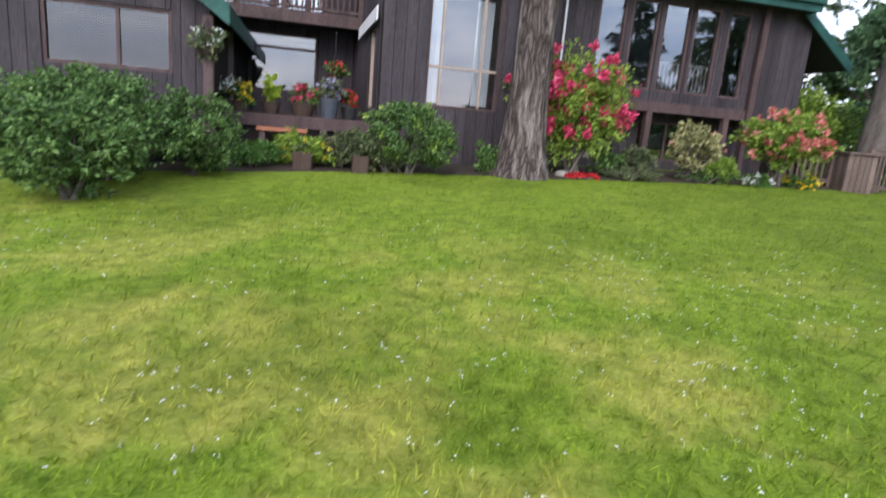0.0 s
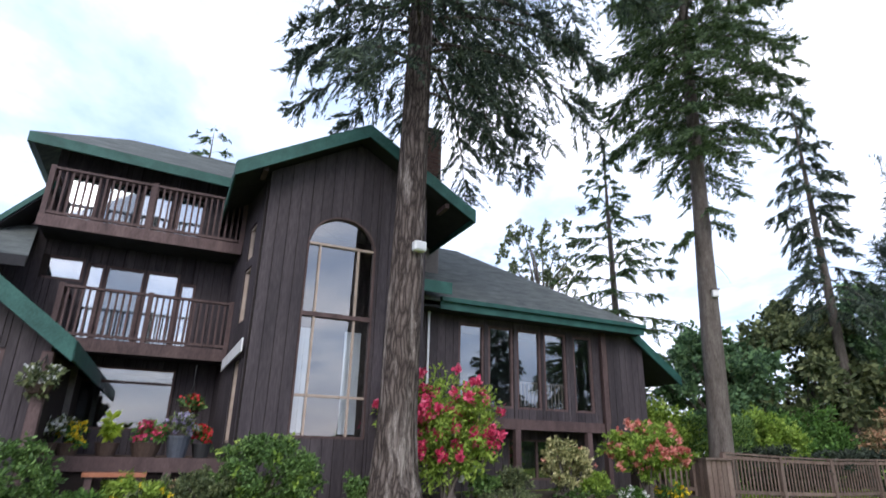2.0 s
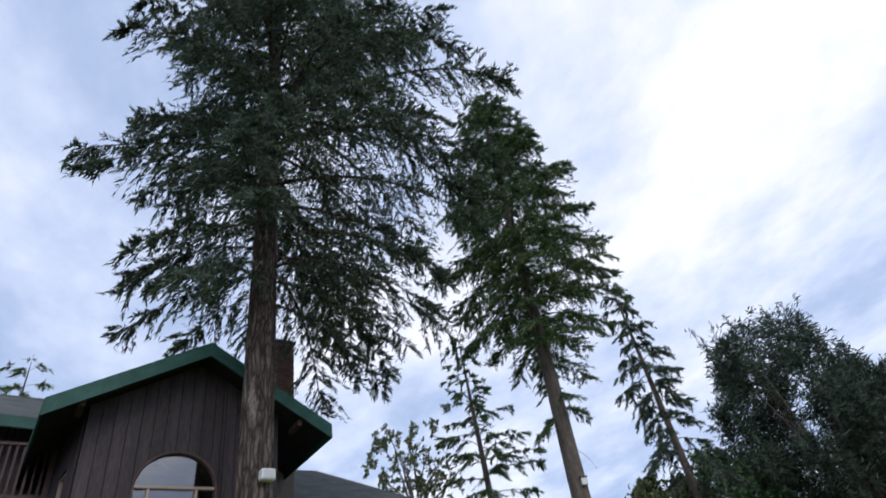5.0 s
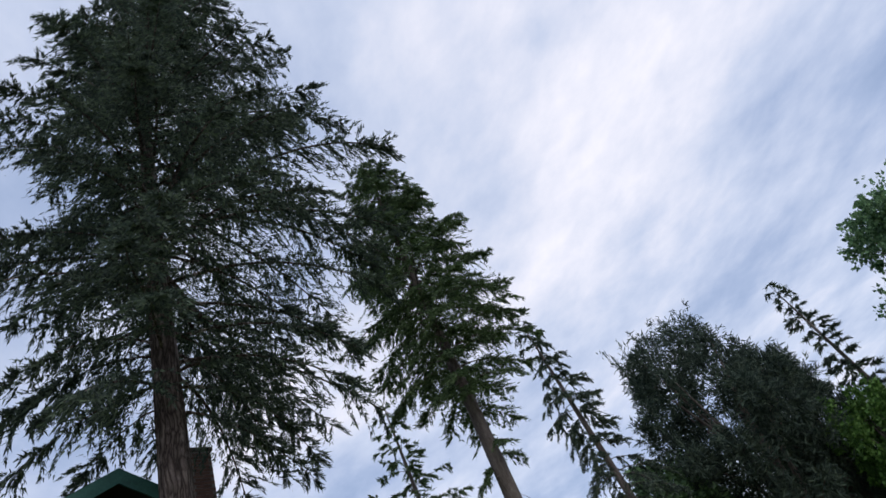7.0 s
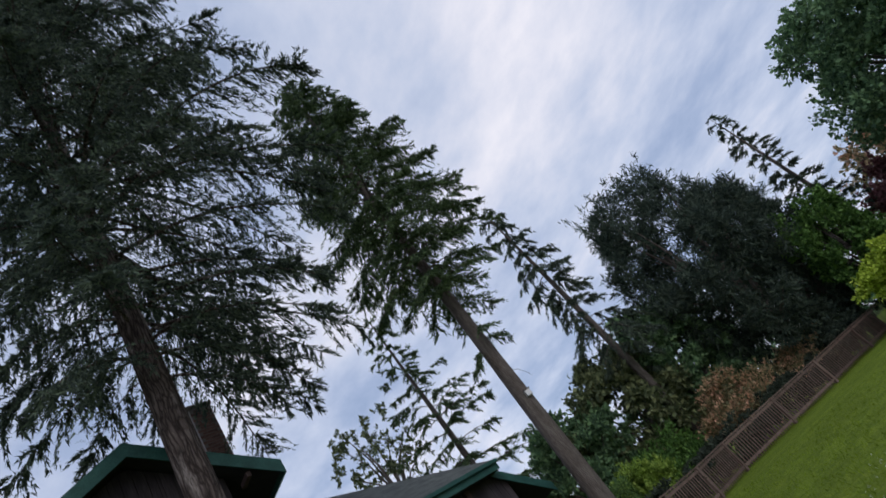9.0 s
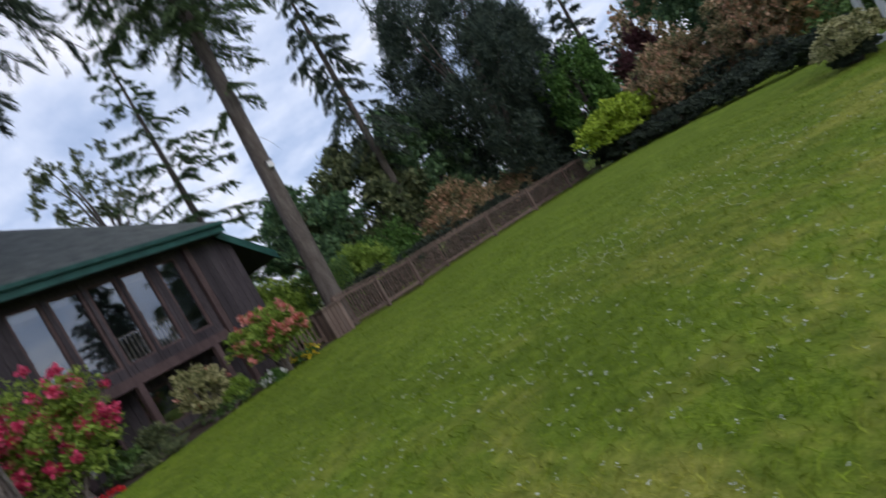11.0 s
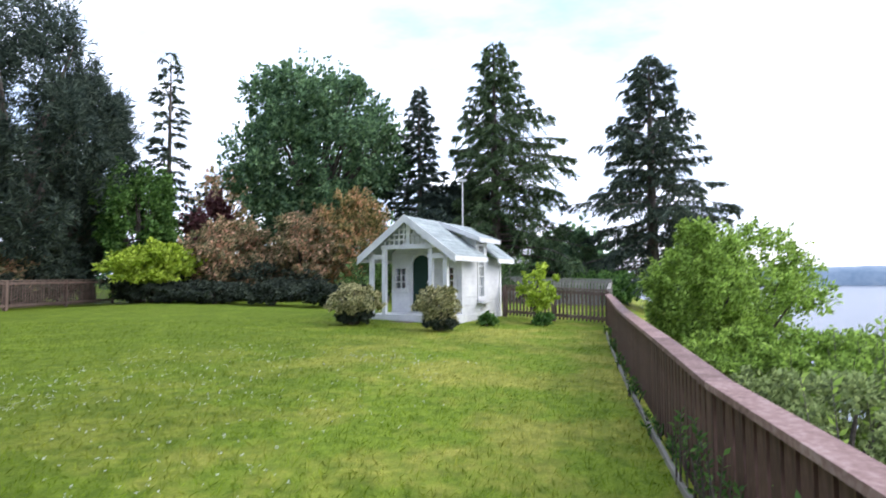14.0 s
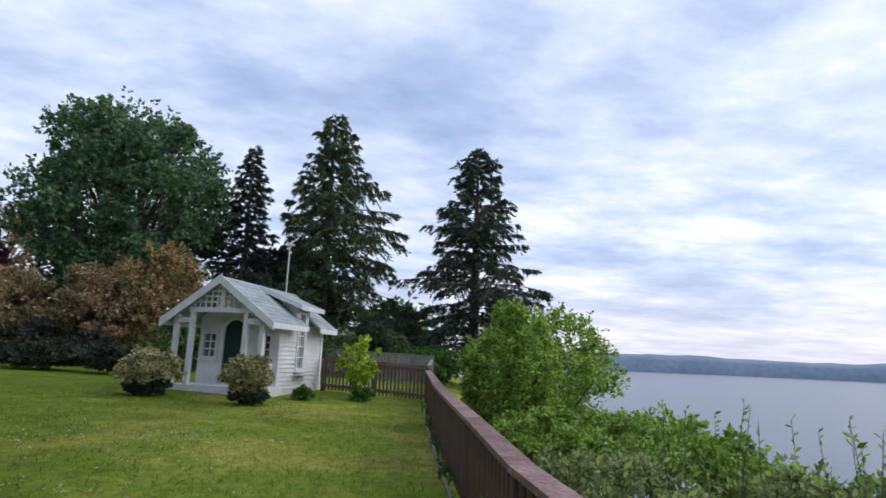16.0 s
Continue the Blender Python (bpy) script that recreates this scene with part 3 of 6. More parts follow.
def broadleaf(name, label, at, H, radii, mat, n, size, seed, r0=0.2, nlobes=40, zc=None, aspect=0.6, bark="bark2", spread=0.75, lob=(0.18, 0.36)):
    """A broad tree: trunk, limbs to its clumps, and a crown of many leaves."""
    rng = np.random.default_rng(seed)
    gz = height(at[0], at[1])
    t = thing(name, label, "tree", Matrix.Translation((at[0], at[1], gz)))
    zc = zc if zc is not None else H - radii[2]
    cl = lobes(rng, nlobes, (0, 0, zc), radii, 0.64, lob)
    bm = bmesh.new()
    fork = max(0.3, zc - radii[2] * 0.7)
    tube(bm, [(0, 0, -0.1), (0.03, 0.02, fork * 0.5), (0, 0.05, fork)], (r0 * 1.3, r0, r0 * 0.85), 9)
    part("trunk", bm, M[bark], t, smooth=True)
    bm = bmesh.new()
    for c, r in cl[:: max(1, nlobes // 16)]:
        tube(bm, [(0, 0.03, fork * 0.95), (c[0] * 0.45, c[1] * 0.45, fork + (c[2] - fork) * 0.6), tuple(c)], (r0 * 0.5, r0 * 0.28, 0.015), 5)
    tagged(part("branchwork", bm, M[bark], t), kind="stuff")
    p, v = fill(rng, cl, n, 0.4)
    leaves("crown", p, size, M[mat], t, aspect, v, rng, jitter=1.0)
    return t


# ---- ground, water, far shore ----
def axis(lo, hi, near_lo, near_hi, step):
    a = list(np.arange(near_lo, near_hi + 1e-6, step))
    g, x = step, near_hi
    while x < hi:
        g *= 1.28
        x += g
        a.append(min(x, hi))
    g, x = step, near_lo
    while x > lo:
        g *= 1.28
        x -= g
        a.insert(0, max(x, lo))
    return a


gx, gy = axis(-1500, 4500, -8, 26, 0.5), axis(-4600, 1500, -9, 20, 0.5)
gv = [(x, y, height(x, y)) for y in gy for x in gx]
w = len(gx)
gf = [(j * w + i, j * w + i + 1, (j + 1) * w + i + 1, (j + 1) * w + i) for j in range(len(gy) - 1) for i in range(w - 1)]


def lawn_material(name="lawn_turf", blades=False):
    """Turf with dry and lush patches and a broad darker area; blades: the same for single blades, which vary one by
    one.
    """
    m = bpy.data.materials.new(name)
    m.use_nodes = True
    n, l = m.node_tree.nodes, m.node_tree.links
    b = n["Principled BSDF"]
    b.inputs["Roughness"].default_value, b.inputs["Specular IOR Level"].default_value = 0.9, 0.15
    t = n.new("ShaderNodeTexCoord")

    def nz(scale, detail, rough=0.55):
        q = n.new("ShaderNodeTexNoise")
        q.inputs["Scale"].default_value, q.inputs["Detail"].default_value, q.inputs["Roughness"].default_value = scale, detail, rough
        l.new(t.outputs["Object"], q.inputs["Vector"])
        return q.outputs[0]

    def rp(v, stops):
        r = n.new("ShaderNodeValToRGB")
        for i, (p, c) in enumerate(stops):
            e = r.color_ramp.elements[i] if i < 2 else r.color_ramp.elements.new(p)
            e.position, e.color = p, (*c, 1)
        l.new(v, r.inputs[0])
        return r.outputs[0]

    def mx(f, a, c, mode="MIX"):
        q = n.new("ShaderNodeMix")
        q.data_type, q.blend_type = "RGBA", mode
        l.new(f, q.inputs[0]) if not isinstance(f, float) else setattr(q.inputs[0], "default_value", f)
        l.new(a, q.inputs[6])
        l.new(c, q.inputs[7])
        return q.outputs[2]

    fine = rp(nz(55, 6, 0.7), ((0.3, (0.097, 0.15, 0.012)), (0.5, (0.172, 0.25, 0.023)), (0.7, (0.27, 0.345, 0.052))))
    dry = rp(nz(38, 5, 0.7), ((0.3, (0.22, 0.24, 0.035)), (0.55, (0.33, 0.33, 0.07)), (0.75, (0.44, 0.40, 0.12))))
    lush = rp(nz(40, 5, 0.7), ((0.3, (0.082, 0.125, 0.010)), (0.7, (0.15, 0.212, 0.021))))
    dryness = rp(nz(0.8, 5, 0.62), ((0.43, (0, 0, 0)), (0.56, (1, 1, 1))))
    place = n.new("ShaderNodeSeparateXYZ")
    l.new(t.outputs["Object"], place.inputs[0])
    worn = n.new("ShaderNodeMapRange")
    for k, v in (("From Min", 5.5), ("From Max", 2.0), ("To Min", 0.12), ("To Max", 1.0)):
        worn.inputs[k].default_value = v
    l.new(place.outputs[1], worn.inputs[0])
    part_dry = n.new("ShaderNodeMath")
    part_dry.operation = "MULTIPLY"
    l.new(dryness, part_dry.inputs[0])
    l.new(worn.outputs[0], part_dry.inputs[1])
    dryness = part_dry.outputs[0]
    darker_turf = rp(nz(0.62, 4, 0.6), ((0.49, (0, 0, 0)), (0.62, (0.62, 0.62, 0.62))))
    # Broad area of the darker green, growing with x and y, broken by noise.
    spread = None
    for axis_out, lo, hi in ((0, 2.8, 5.0), (1, 0.4, 2.2)):
        mr = n.new("ShaderNodeMapRange")
        mr.interpolation_type = "SMOOTHSTEP"
        for k, v in (("From Min", lo), ("From Max", hi), ("To Max", 0.85 if axis_out else 1.0)):
            mr.inputs[k].default_value = v
        l.new(place.outputs[axis_out], mr.inputs[0])
        if spread is None:
            spread = mr.outputs[0]
        else:
            both_ways = n.new("ShaderNodeMath")
            both_ways.operation = "MULTIPLY"
            l.new(spread, both_ways.inputs[0])
            l.new(mr.outputs[0], both_ways.inputs[1])
            spread = both_ways.outputs[0]
    patchy = n.new("ShaderNodeMath")
    patchy.operation = "MULTIPLY"
    l.new(spread, patchy.inputs[0])
    l.new(rp(nz(1.1, 5, 0.6), ((0.38, (0.35, 0.35, 0.35)), (0.58, (1, 1, 1)))), patchy.inputs[1])
    most = n.new("ShaderNodeMath")
    most.operation = "MAXIMUM"
    l.new(darker_turf, most.inputs[0])
    l.new(patchy.outputs[0], most.inputs[1])
    darker_turf = most.outputs[0]
    shade = rp(nz(7.0, 5, 0.68), ((0.32, (0.58, 0.65, 0.52)), (0.66, (1.24, 1.2, 1.14))))
    col = mx(1.0, mx(darker_turf, mx(dryness, fine, dry), lush), shade, "MULTIPLY")
    if blades:
        g = n.new("ShaderNodeNewGeometry")
        hs = n.new("ShaderNodeHueSaturation")
        mr = n.new("ShaderNodeMapRange")
        mr.inputs["To Min"].default_value, mr.inputs["To Max"].default_value = 0.95, 1.5
        l.new(g.outputs["Random Per Island"], mr.inputs[0])
        l.new(mr.outputs[0], hs.inputs["Value"])
        l.new(col, hs.inputs["Color"])
        l.new(hs.outputs[0], b.inputs["Base Color"])
        tr = n.new("ShaderNodeBsdfTranslucent")
        l.new(hs.outputs[0], tr.inputs[0])
        ms = n.new("ShaderNodeMixShader")
        ms.inputs[0].default_value = 0.35
        l.new(b.outputs[0], ms.inputs[1])
        l.new(tr.outputs[0], ms.inputs[2])
        l.new(ms.outputs[0], n["Material Output"].inputs[0])
        return m
    l.new(col, b.inputs["Base Color"])
    bp = n.new("ShaderNodeBump")
    bp.inputs["Strength"].default_value, bp.inputs["Distance"].default_value = 0.8, 0.03
    l.new(nz(70, 5, 0.7), bp.inputs["Height"])
    l.new(bp.outputs[0], b.inputs["Normal"])
    return m


M["lawn"] = lawn_material()
M["blades"] = lawn_material("grass_blades", True)
ground = part("ground", mesh_of("ground", gv, gf, M["lawn"], True), M["lawn"])
tagged(ground, "mown green lawn with dry and clovery patches", "lawn", kind="structure")

sea_mat = material("evening_sea", ((0.03, 0.045, 0.07), (0.05, 0.065, 0.095)), 0.26, 0.02, 0.25, 0.3, 0.8, (1, 1, 1), spec=0.5)
sea = part("water", mesh_of("water", [(-1500, -4700, -20), (5200, -4700, -20), (5200, -16, -20), (-1500, -16, -20)], [(0, 1, 2, 3)], sea_mat))
tagged(sea, "calm lavender-grey sea below the bluff", "sea", kind="structure")


def far_shore():
    rng = np.random.default_rng(4)
    verts, faces = [], []
    N = 160
    for i in range(N):
        a = radians(-18 - 130 * i / (N - 1))
        r = 2050 + 120 * math.sin(i * 0.09)
        x, y = r * math.cos(a), r * math.sin(a)
        h = 36 + 12 * noise.noise((i * 0.05, 1.0, 0)) + 6 * noise.noise((i * 0.3, 5.0, 0)) + 2.5 * rng.uniform()
        o = 1.12
        verts += [(x, y, -22), (x * 1.01, y * 1.01, h * 0.45), (x * 1.05, y * 1.05, h * 0.8), (x * o, y * o, h), (x * o * 1.1, y * o * 1.1, -22)]
    for i in range(N - 1):
        for k in range(4):
            a = i * 5 + k
            faces.append((a, a + 1, a + 6, a + 5))
    # Blue distance haze is mixed into the hills' own colours.
    m = material("haze_tinted_hills", ((0.13, 0.19, 0.26), (0.18, 0.24, 0.31), (0.25, 0.30, 0.35)), 1.0, 0.006, 0.05, 0.2, 4.0)
    tagged(part("backdrop", mesh_of("backdrop", verts, faces, m, True), m), "far wooded shore tinted with blue haze", "hills", kind="structure")


far_shore()



def garden_bed():
    """Dark soil between the lawn's edge and the house."""
    edge = [(-6.5, 6.0), (-4.2, 6.6), (-3.2, 7.2), (-1.8, 8.3), (-0.6, 9.1), (0.6, 9.5), (1.6, 9.75), (2.6, 10.6), (4.2, 11.4), (6.2, 12.3), (8.2, 13.5)]
    v, fc = [], []
    for i, (x, y) in enumerate(edge):
        for k in range(6):
            px, py = x - 0.42 * 0.5 * k, y + 0.9 * 0.5 * k
            v.append((px, py, height(px, py) + (0.006 if k == 0 else 0.05 + 0.03 * noise.noise((px * 3, py * 3, 0)))))
    for i in range(len(edge) - 1):
        for k in range(5):
            a = i * 6 + k
            fc.append((a, a + 6, a + 7, a + 1))
    tagged(part("garden_bed", mesh_of("garden_bed", v, fc, M["soil"], True)), "dark soil flower bed along the house", "flower bed", kind="structure")


garden_bed()


def far_woods():
    rng = np.random.default_rng(77)
    cl = []
    for i in range(150):
        a = radians(rng.uniform(-6, 175))
        r = rng.uniform(60, 85)
        h = rng.uniform(3.0, 6.0)
        cl.append((np.array((3 + r * math.cos(a), r * math.sin(a), 1 + h * 0.7)), np.array((rng.uniform(3, 5), rng.uniform(3, 5), h))))
    p, v = fill(rng, cl, 20000, 0.35)
    tagged(leaves("far_woods", p, 0.8, M["maple"], None, 0.6, v, rng, jitter=1.0), "dim belt of distant woods", "woods", kind="stuff")


far_woods()

# ---- house ----
HOUSE = thing("house", "dark brown timber house with green trim and grey shingles", "house", pose(-1.43, 10.2, 0, 0, 0, 25))


def cut_columns(s0, s1, step, zb, ztop, openings):
    """Upright strips between s0 and s1 with the openings left out: rows of (sa, sb, low_a, low_b, top_a, top_b)."""
    marks = {round(s0, 4), round(s1, 4)}
    k = max(1, round((s1 - s0) / step))
    marks |= {round(s0 + (s1 - s0) * i / k, 4) for i in range(k + 1)}
    for o in openings:
        marks |= {round(q, 4) for q in (o[0], o[1]) if s0 < q < s1}
    marks = sorted(marks)
    for a, b in zip(marks, marks[1:]):
        if b - a < 0.02:
            continue
        mid = (a + b) / 2
        lo, loa, lob = None, zb, zb
        for o in sorted((o for o in openings if o[0] < mid < o[1]), key=lambda o: o[2]):
            if o[2] > loa + 0.01:
                yield a, b, loa, lob, o[2], o[2]
            f = o[3]
            loa, lob = (f(a), f(b)) if callable(f) else (f, f)
        ta, tb = ztop(a), ztop(b)
        if min(ta - loa, tb - lob) > 0.01:
            yield a, b, loa, lob, ta, tb


def board_wall(name, s0, s1, d, zb, ztop, openings=(), step=0.22, thick=0.16, turn=None, boards=True, parent=HOUSE):
    """A wall with a backing and upright boards on its front. turn: maps (s, d, z) to the wall's place."""
    turn = turn or (lambda s, dd, z: (s, dd, z))
    bm = bmesh.new()
    for a, b, la, lb, ta, tb in cut_columns(s0, s1, 9.0 if not any(callable(o[3]) for o in openings) else 0.1, zb, ztop, openings):
        hexa(bm, [turn(*p) for p in ((a, d, la), (b, d, lb), (b, d + thick, lb), (a, d + thick, la), (a, d, ta), (b, d, tb), (b, d + thick, tb), (a, d + thick, ta))])
    w = part(name, bm, M["backing"], parent)
    if boards:
        for a, b, la, lb, ta, tb in cut_columns(s0, s1, step, zb, ztop, openings):
            bm = bmesh.new()
            g, f = 0.006, d - 0.022
            a, b = a + g, b - g
            hexa(bm, [turn(*p) for p in ((a, f, la), (b, f, lb), (b, d, lb), (a, d, la), (a, f, ta), (b, f, tb), (b, d, tb), (a, d, ta))])
            part("board", bm, M["siding"], w)
    return w


def window(s0, s1, z0, z1, d, frame="brown", mull=(), bars=(), back=None, w=0.055, turn=None, parent=HOUSE, glass="glass"):
    """A framed window: frame, pane, upright mullions at the given places, cross bars, and a dim room behind it."""
    turn = turn or (lambda s, dd, z: (s, dd, z))

    def bx(bm, a, b, c, e, f, g):
        hexa(bm, [turn(*p) for p in ((a, c, f), (b, c, f), (b, e, f), (a, e, f), (a, c, g), (b, c, g), (b, e, g), (a, e, g))])

    bm = bmesh.new()
    bx(bm, s0, s0 + w, d - 0.04, d + 0.06, z0, z1)
    bx(bm, s1 - w, s1, d - 0.04, d + 0.06, z0, z1)
    bx(bm, s0 + w, s1 - w, d - 0.04, d + 0.06, z1 - w, z1)
    bx(bm, s0 + w, s1 - w, d - 0.05, d + 0.06, z0, z0 + w)
    win = part("window", bm, M[frame], parent)
    for q in mull:
        bm = bmesh.new()
        bx(bm, q - 0.025, q + 0.025, d - 0.03, d + 0.05, z0 + w, z1 - w)
        part("mullion", bm, M[frame], win)
    for q in bars:
        bm = bmesh.new()
        bx(bm, s0 + w, s1 - w, d - 0.032, d + 0.05, q - 0.025, q + 0.025)
        part("glazing_bar", bm, M[frame], win)
    bm = bmesh.new()
    bx(bm, s0 + w * 0.8, s1 - w * 0.8, d + 0.01, d + 0.02, z0 + w * 0.8, z1 - w * 0.8)
    pane = part("pane", bm, M[glass], win)
    pane.visible_shadow = False
    if back:
        bm = bmesh.new()
        k = max(4, int((s1 - s0) / 0.09))
        for i in range(k):
            a = s0 + w + (s1 - s0 - 2 * w) * i / k
            b = s0 + w + (s1 - s0 - 2 * w) * (i + 1) / k
            o = 0.03 * (i % 2)
            bx(bm, a, b, d + 0.12 + o, d + 0.14 + o, z0 + w, z1 - w)
        part("curtain" if back == "curtain" else "screen", bm, M[back], win)
    return win


def railing(name, s0, s1, d, floor, top, ends=(), step=0.125, parent=HOUSE):
    """A balcony's rail: posts, top and bottom rail and single balusters."""
    bm = bmesh.new()
    block(bm, s0, s1, d - 0.05, d + 0.05, top - 0.05, top)
    rail = part(name, bm, M["brown"], parent)
    boxes("bottom_rail", M["brown"], rail, (s0, s1, d - 0.03, d + 0.03, floor + 0.06, floor + 0.12))
    n = max(1, int((s1 - s0) / step))
    me = mesh_of("baluster", [(x, y, z) for z in (floor + 0.12, top - 0.05) for y in (-0.018, 0.018) for x in (-0.02, 0.02)], [(0, 2, 3, 1), (4, 5, 7, 6), (0, 1, 5, 4), (1, 3, 7, 5), (3, 2, 6, 7), (2, 0, 4, 6)], M["brown"])
    for i in range(1, n):
        o = part("baluster", me, M["brown"], rail)
        o.location = (s0 + (s1 - s0) * i / n, d, 0)
    for s in (s0, (s0 + s1) / 2, s1):
        boxes("post", M["brown"], rail, (s - 0.05, s + 0.05, d - 0.055, d + 0.055, floor, top + 0.03))
    for s, d1 in ends:
        me2 = bmesh.new()
        block(me2, s - 0.05, s + 0.05, d + 0.055, d1, top - 0.05, top)
        block(me2, s - 0.03, s + 0.03, d + 0.055, d1, floor + 0.06, floor + 0.12)
        part("return_rail", me2, M["brown"], rail)
        k = int((d1 - d) / step)
        for i in range(1, k):
            o = part("baluster", me, M["brown"], rail)
            o.location = (s, d + (d1 - d) * i / k, 0)
    return rail


T0, TC, TW = -0.33, 1.6, 3.3
def tower_top(s): return 8.36 - abs(s - TC) * 0.59
def arch(s):
    q = (s - 1.34) / 0.76
    return 5.74 + 0.72 * math.sqrt(max(0.0, 1 - q * q))


def left_side(s, dd, z): return (dd, s, z)
def splayed_side(s, dd, z): return (dd - 0.1 * s, s, z)


# tower
board_wall("tower_front_wall", T0, TW, 0, 0.3, tower_top, ((0.58, 2.10, 1.82, arch),))
board_wall("tower_left_wall", 0.16, 4.0, T0, 0.3, lambda s: 7.1, ((0.55, 1.05, 1.7, 3.3), (0.7, 1.3, 4.1, 5.3), (0.7, 1.3, 5.5, 6.3)), turn=splayed_side)
board_wall("tower_right_wall", 0.16, 4.0, TW - 0.16, 0.4, lambda s: 7.1, turn=left_side, boards=False)
for a, b, c, e in ((0.55, 1.05, 1.7, 3.3), (0.7, 1.3, 4.1, 5.3), (0.7, 1.3, 5.5, 6.3)):
    window(a, b, c, e, T0 + 0.05, "tan", turn=splayed_side)

# tall arched window of the tower
bm = bmesh.new()
n = 22
outer = [(0.58, 1.82)] + [(1.34 - 0.76 * math.cos(math.pi * i / n), 5.74 + 0.72 * math.sin(math.pi * i / n)) for i in range(n + 1)] + [(2.10, 1.82)]
inner = [(0.62, 1.87)] + [(1.34 - 0.72 * math.cos(math.pi * i / n), 5.74 + 0.68 * math.sin(math.pi * i / n)) for i in range(n + 1)] + [(2.06, 1.87)]
k = len(outer)
ring = [[bm.verts.new((p[0], dd, p[1])) for p in src] for src, dd in ((outer, -0.03), (inner, -0.03), (outer, 0.09), (inner, 0.09))]
for i in range(k):
    j = (i + 1) % k
    bm.faces.new((ring[0][i], ring[0][j], ring[1][j], ring[1][i]))
    bm.faces.new((ring[2][i], ring[3][i], ring[3][j], ring[2][j]))
    bm.faces.new((ring[0][i], ring[2][i], ring[2][j], ring[0][j]))
    bm.faces.new((ring[1][i], ring[1][j], ring[3][j], ring[3][i]))
arched = part("arched_window", bm, M["brown"], HOUSE, "tall arched window with pale wooden glazing bars")
for q, z1 in ((0.87, 5.78), (1.72, 5.78)):
    boxes("mullion", M["tan"], arched, (q - 0.022, q + 0.022, 0.0, 0.05, 1.87, z1))
for q in (2.62, 5.78):
    boxes("glazing_bar", M["tan"], arched, (0.63, 2.05, 0.0, 0.045, q - 0.025, q + 0.025))
boxes("transom", M["brown"], arched, (0.60, 2.08, -0.035, 0.05, 4.2, 4.29))
bm = bmesh.new()
v = [bm.verts.new((p[0], 0.06, p[1])) for p in inner]
bm.faces.new(v)
part("pane", bm, M["tower_glass"], arched).visible_shadow = False
for a, b in ((0.66, 0.9), (1.62, 1.98)):
    bm = bmesh.new()
    for i in range(4):
        x = a + (b - a) * i / 4
        block(bm, x, x + (b - a) / 4, 0.25 + 0.03 * (i % 2), 0.27 + 0.03 * (i % 2), 1.92, 4.0)
    part("curtain", bm, M["curtain"], arched)

# dim rooms behind the glass
boxes("inner_wall", M["room"], HOUSE, (0.2, 2.9, 2.6, 2.7, 0.6, 6.9), (0.2, 2.9, 0.2, 2.6, 0.7, 0.8))
boxes("inner_wall", M["room"], HOUSE, (3.3, 10.6, 3.6, 3.7, 0.6, 5.0), (3.3, 10.6, 1.4, 3.6, 2.28, 2.34))
boxes("inner_wall", M["room"], HOUSE, (-4.2, -0.05, 5.4, 5.5, 1.2, 7.0), (-4.2, -0.05, 3.2, 5.4, 3.3, 3.36), (-4.2, -0.05, 3.2, 5.4, 5.66, 5.72))


def gable_roof(name, c, half, d0, d1, peak, eave, thick=0.16):
    roof = None
    for sg in (-1, 1):
        a = [(c, d0, peak), (c + sg * half, d0, eave), (c + sg * half, d1, eave), (c, d1, peak)]
        p = slab(name if roof is None else "roof_slope", M["shingle"], roof or HOUSE, a, thick * 0.5)
        roof = roof or p
        b = [(x, y, z - thick * 0.5 - 0.004) for x, y, z in a]
        slab("soffit", M["soffit"], roof, b, thick * 0.4)
        bm = bmesh.new()
        q = 0.035
        hexa(bm, ((c, d0 - q, peak - 0.30), (c + sg * (half + 0.02), d0 - q, eave - 0.30), (c + sg * (half + 0.02), d0, eave - 0.30), (c, d0, peak - 0.30), (c, d0 - q, peak + 0.02), (c + sg * (half + 0.02), d0 - q, eave + 0.02), (c + sg * (half + 0.02), d0, eave + 0.02), (c, d0, peak + 0.02)))
        part("fascia", bm, M["green"], roof, "dark green fascia board")
        bm = bmesh.new()
        e = c + sg * half
        block(bm, min(e, e + sg * 0.035), max(e, e + sg * 0.035), d0, d1, eave - 0.28, eave + 0.01)
        part("fascia", bm, M["green"], roof)
    return roof


tr = gable_roof("tower_roof", TC, 2.66, -0.6, 5.2, 8.56, 6.99)
for s in (-0.5, 3.6):
    boxes("bracket", M["brown"], tr, (s - 0.05, s + 0.05, -0.5, 0.0, 6.98, 7.09))

# chimney
chimney = boxes("chimney", M["mortar"], HOUSE, (3.97, 4.53, 2.0, 2.7, 4.5, 10.5))
me = mesh_of("brick", [(x, y, z) for z in (-0.035, 0.035) for y in (-0.008, 0.008) for x in (-0.1, 0.1)], [(0, 2, 3, 1), (4, 5, 7, 6), (0, 1, 5, 4), (1, 3, 7, 5), (3, 2, 6, 7), (2, 0, 4, 6)], M["brick"])
for r in range(36):
    z = 7.25 + 0.09 * r
    for i in range(3 if r % 2 == 0 else 2):
        o = part("brick", me, M["brick"], chimney)
        o.location = (4.07 + 0.18 * i + (0.09 if r % 2 else 0), 1.995, z)
    for i in range(3):
        o = part("brick", me, M["brick"], chimney)
        o.location, o.rotation_euler = (4.535, 2.12 + 0.22 * i + (0.06 if r % 2 else 0), z), (0, 0, math.pi / 2)
boxes("chimney_cap", M["stone"], chimney, (3.92, 4.58, 1.95, 2.75, 10.5, 10.6))

stack = boxes("chimney", M["mortar"], HOUSE, (-7.5, -6.4, 1.5, 2.3, 3.0, 9.6))
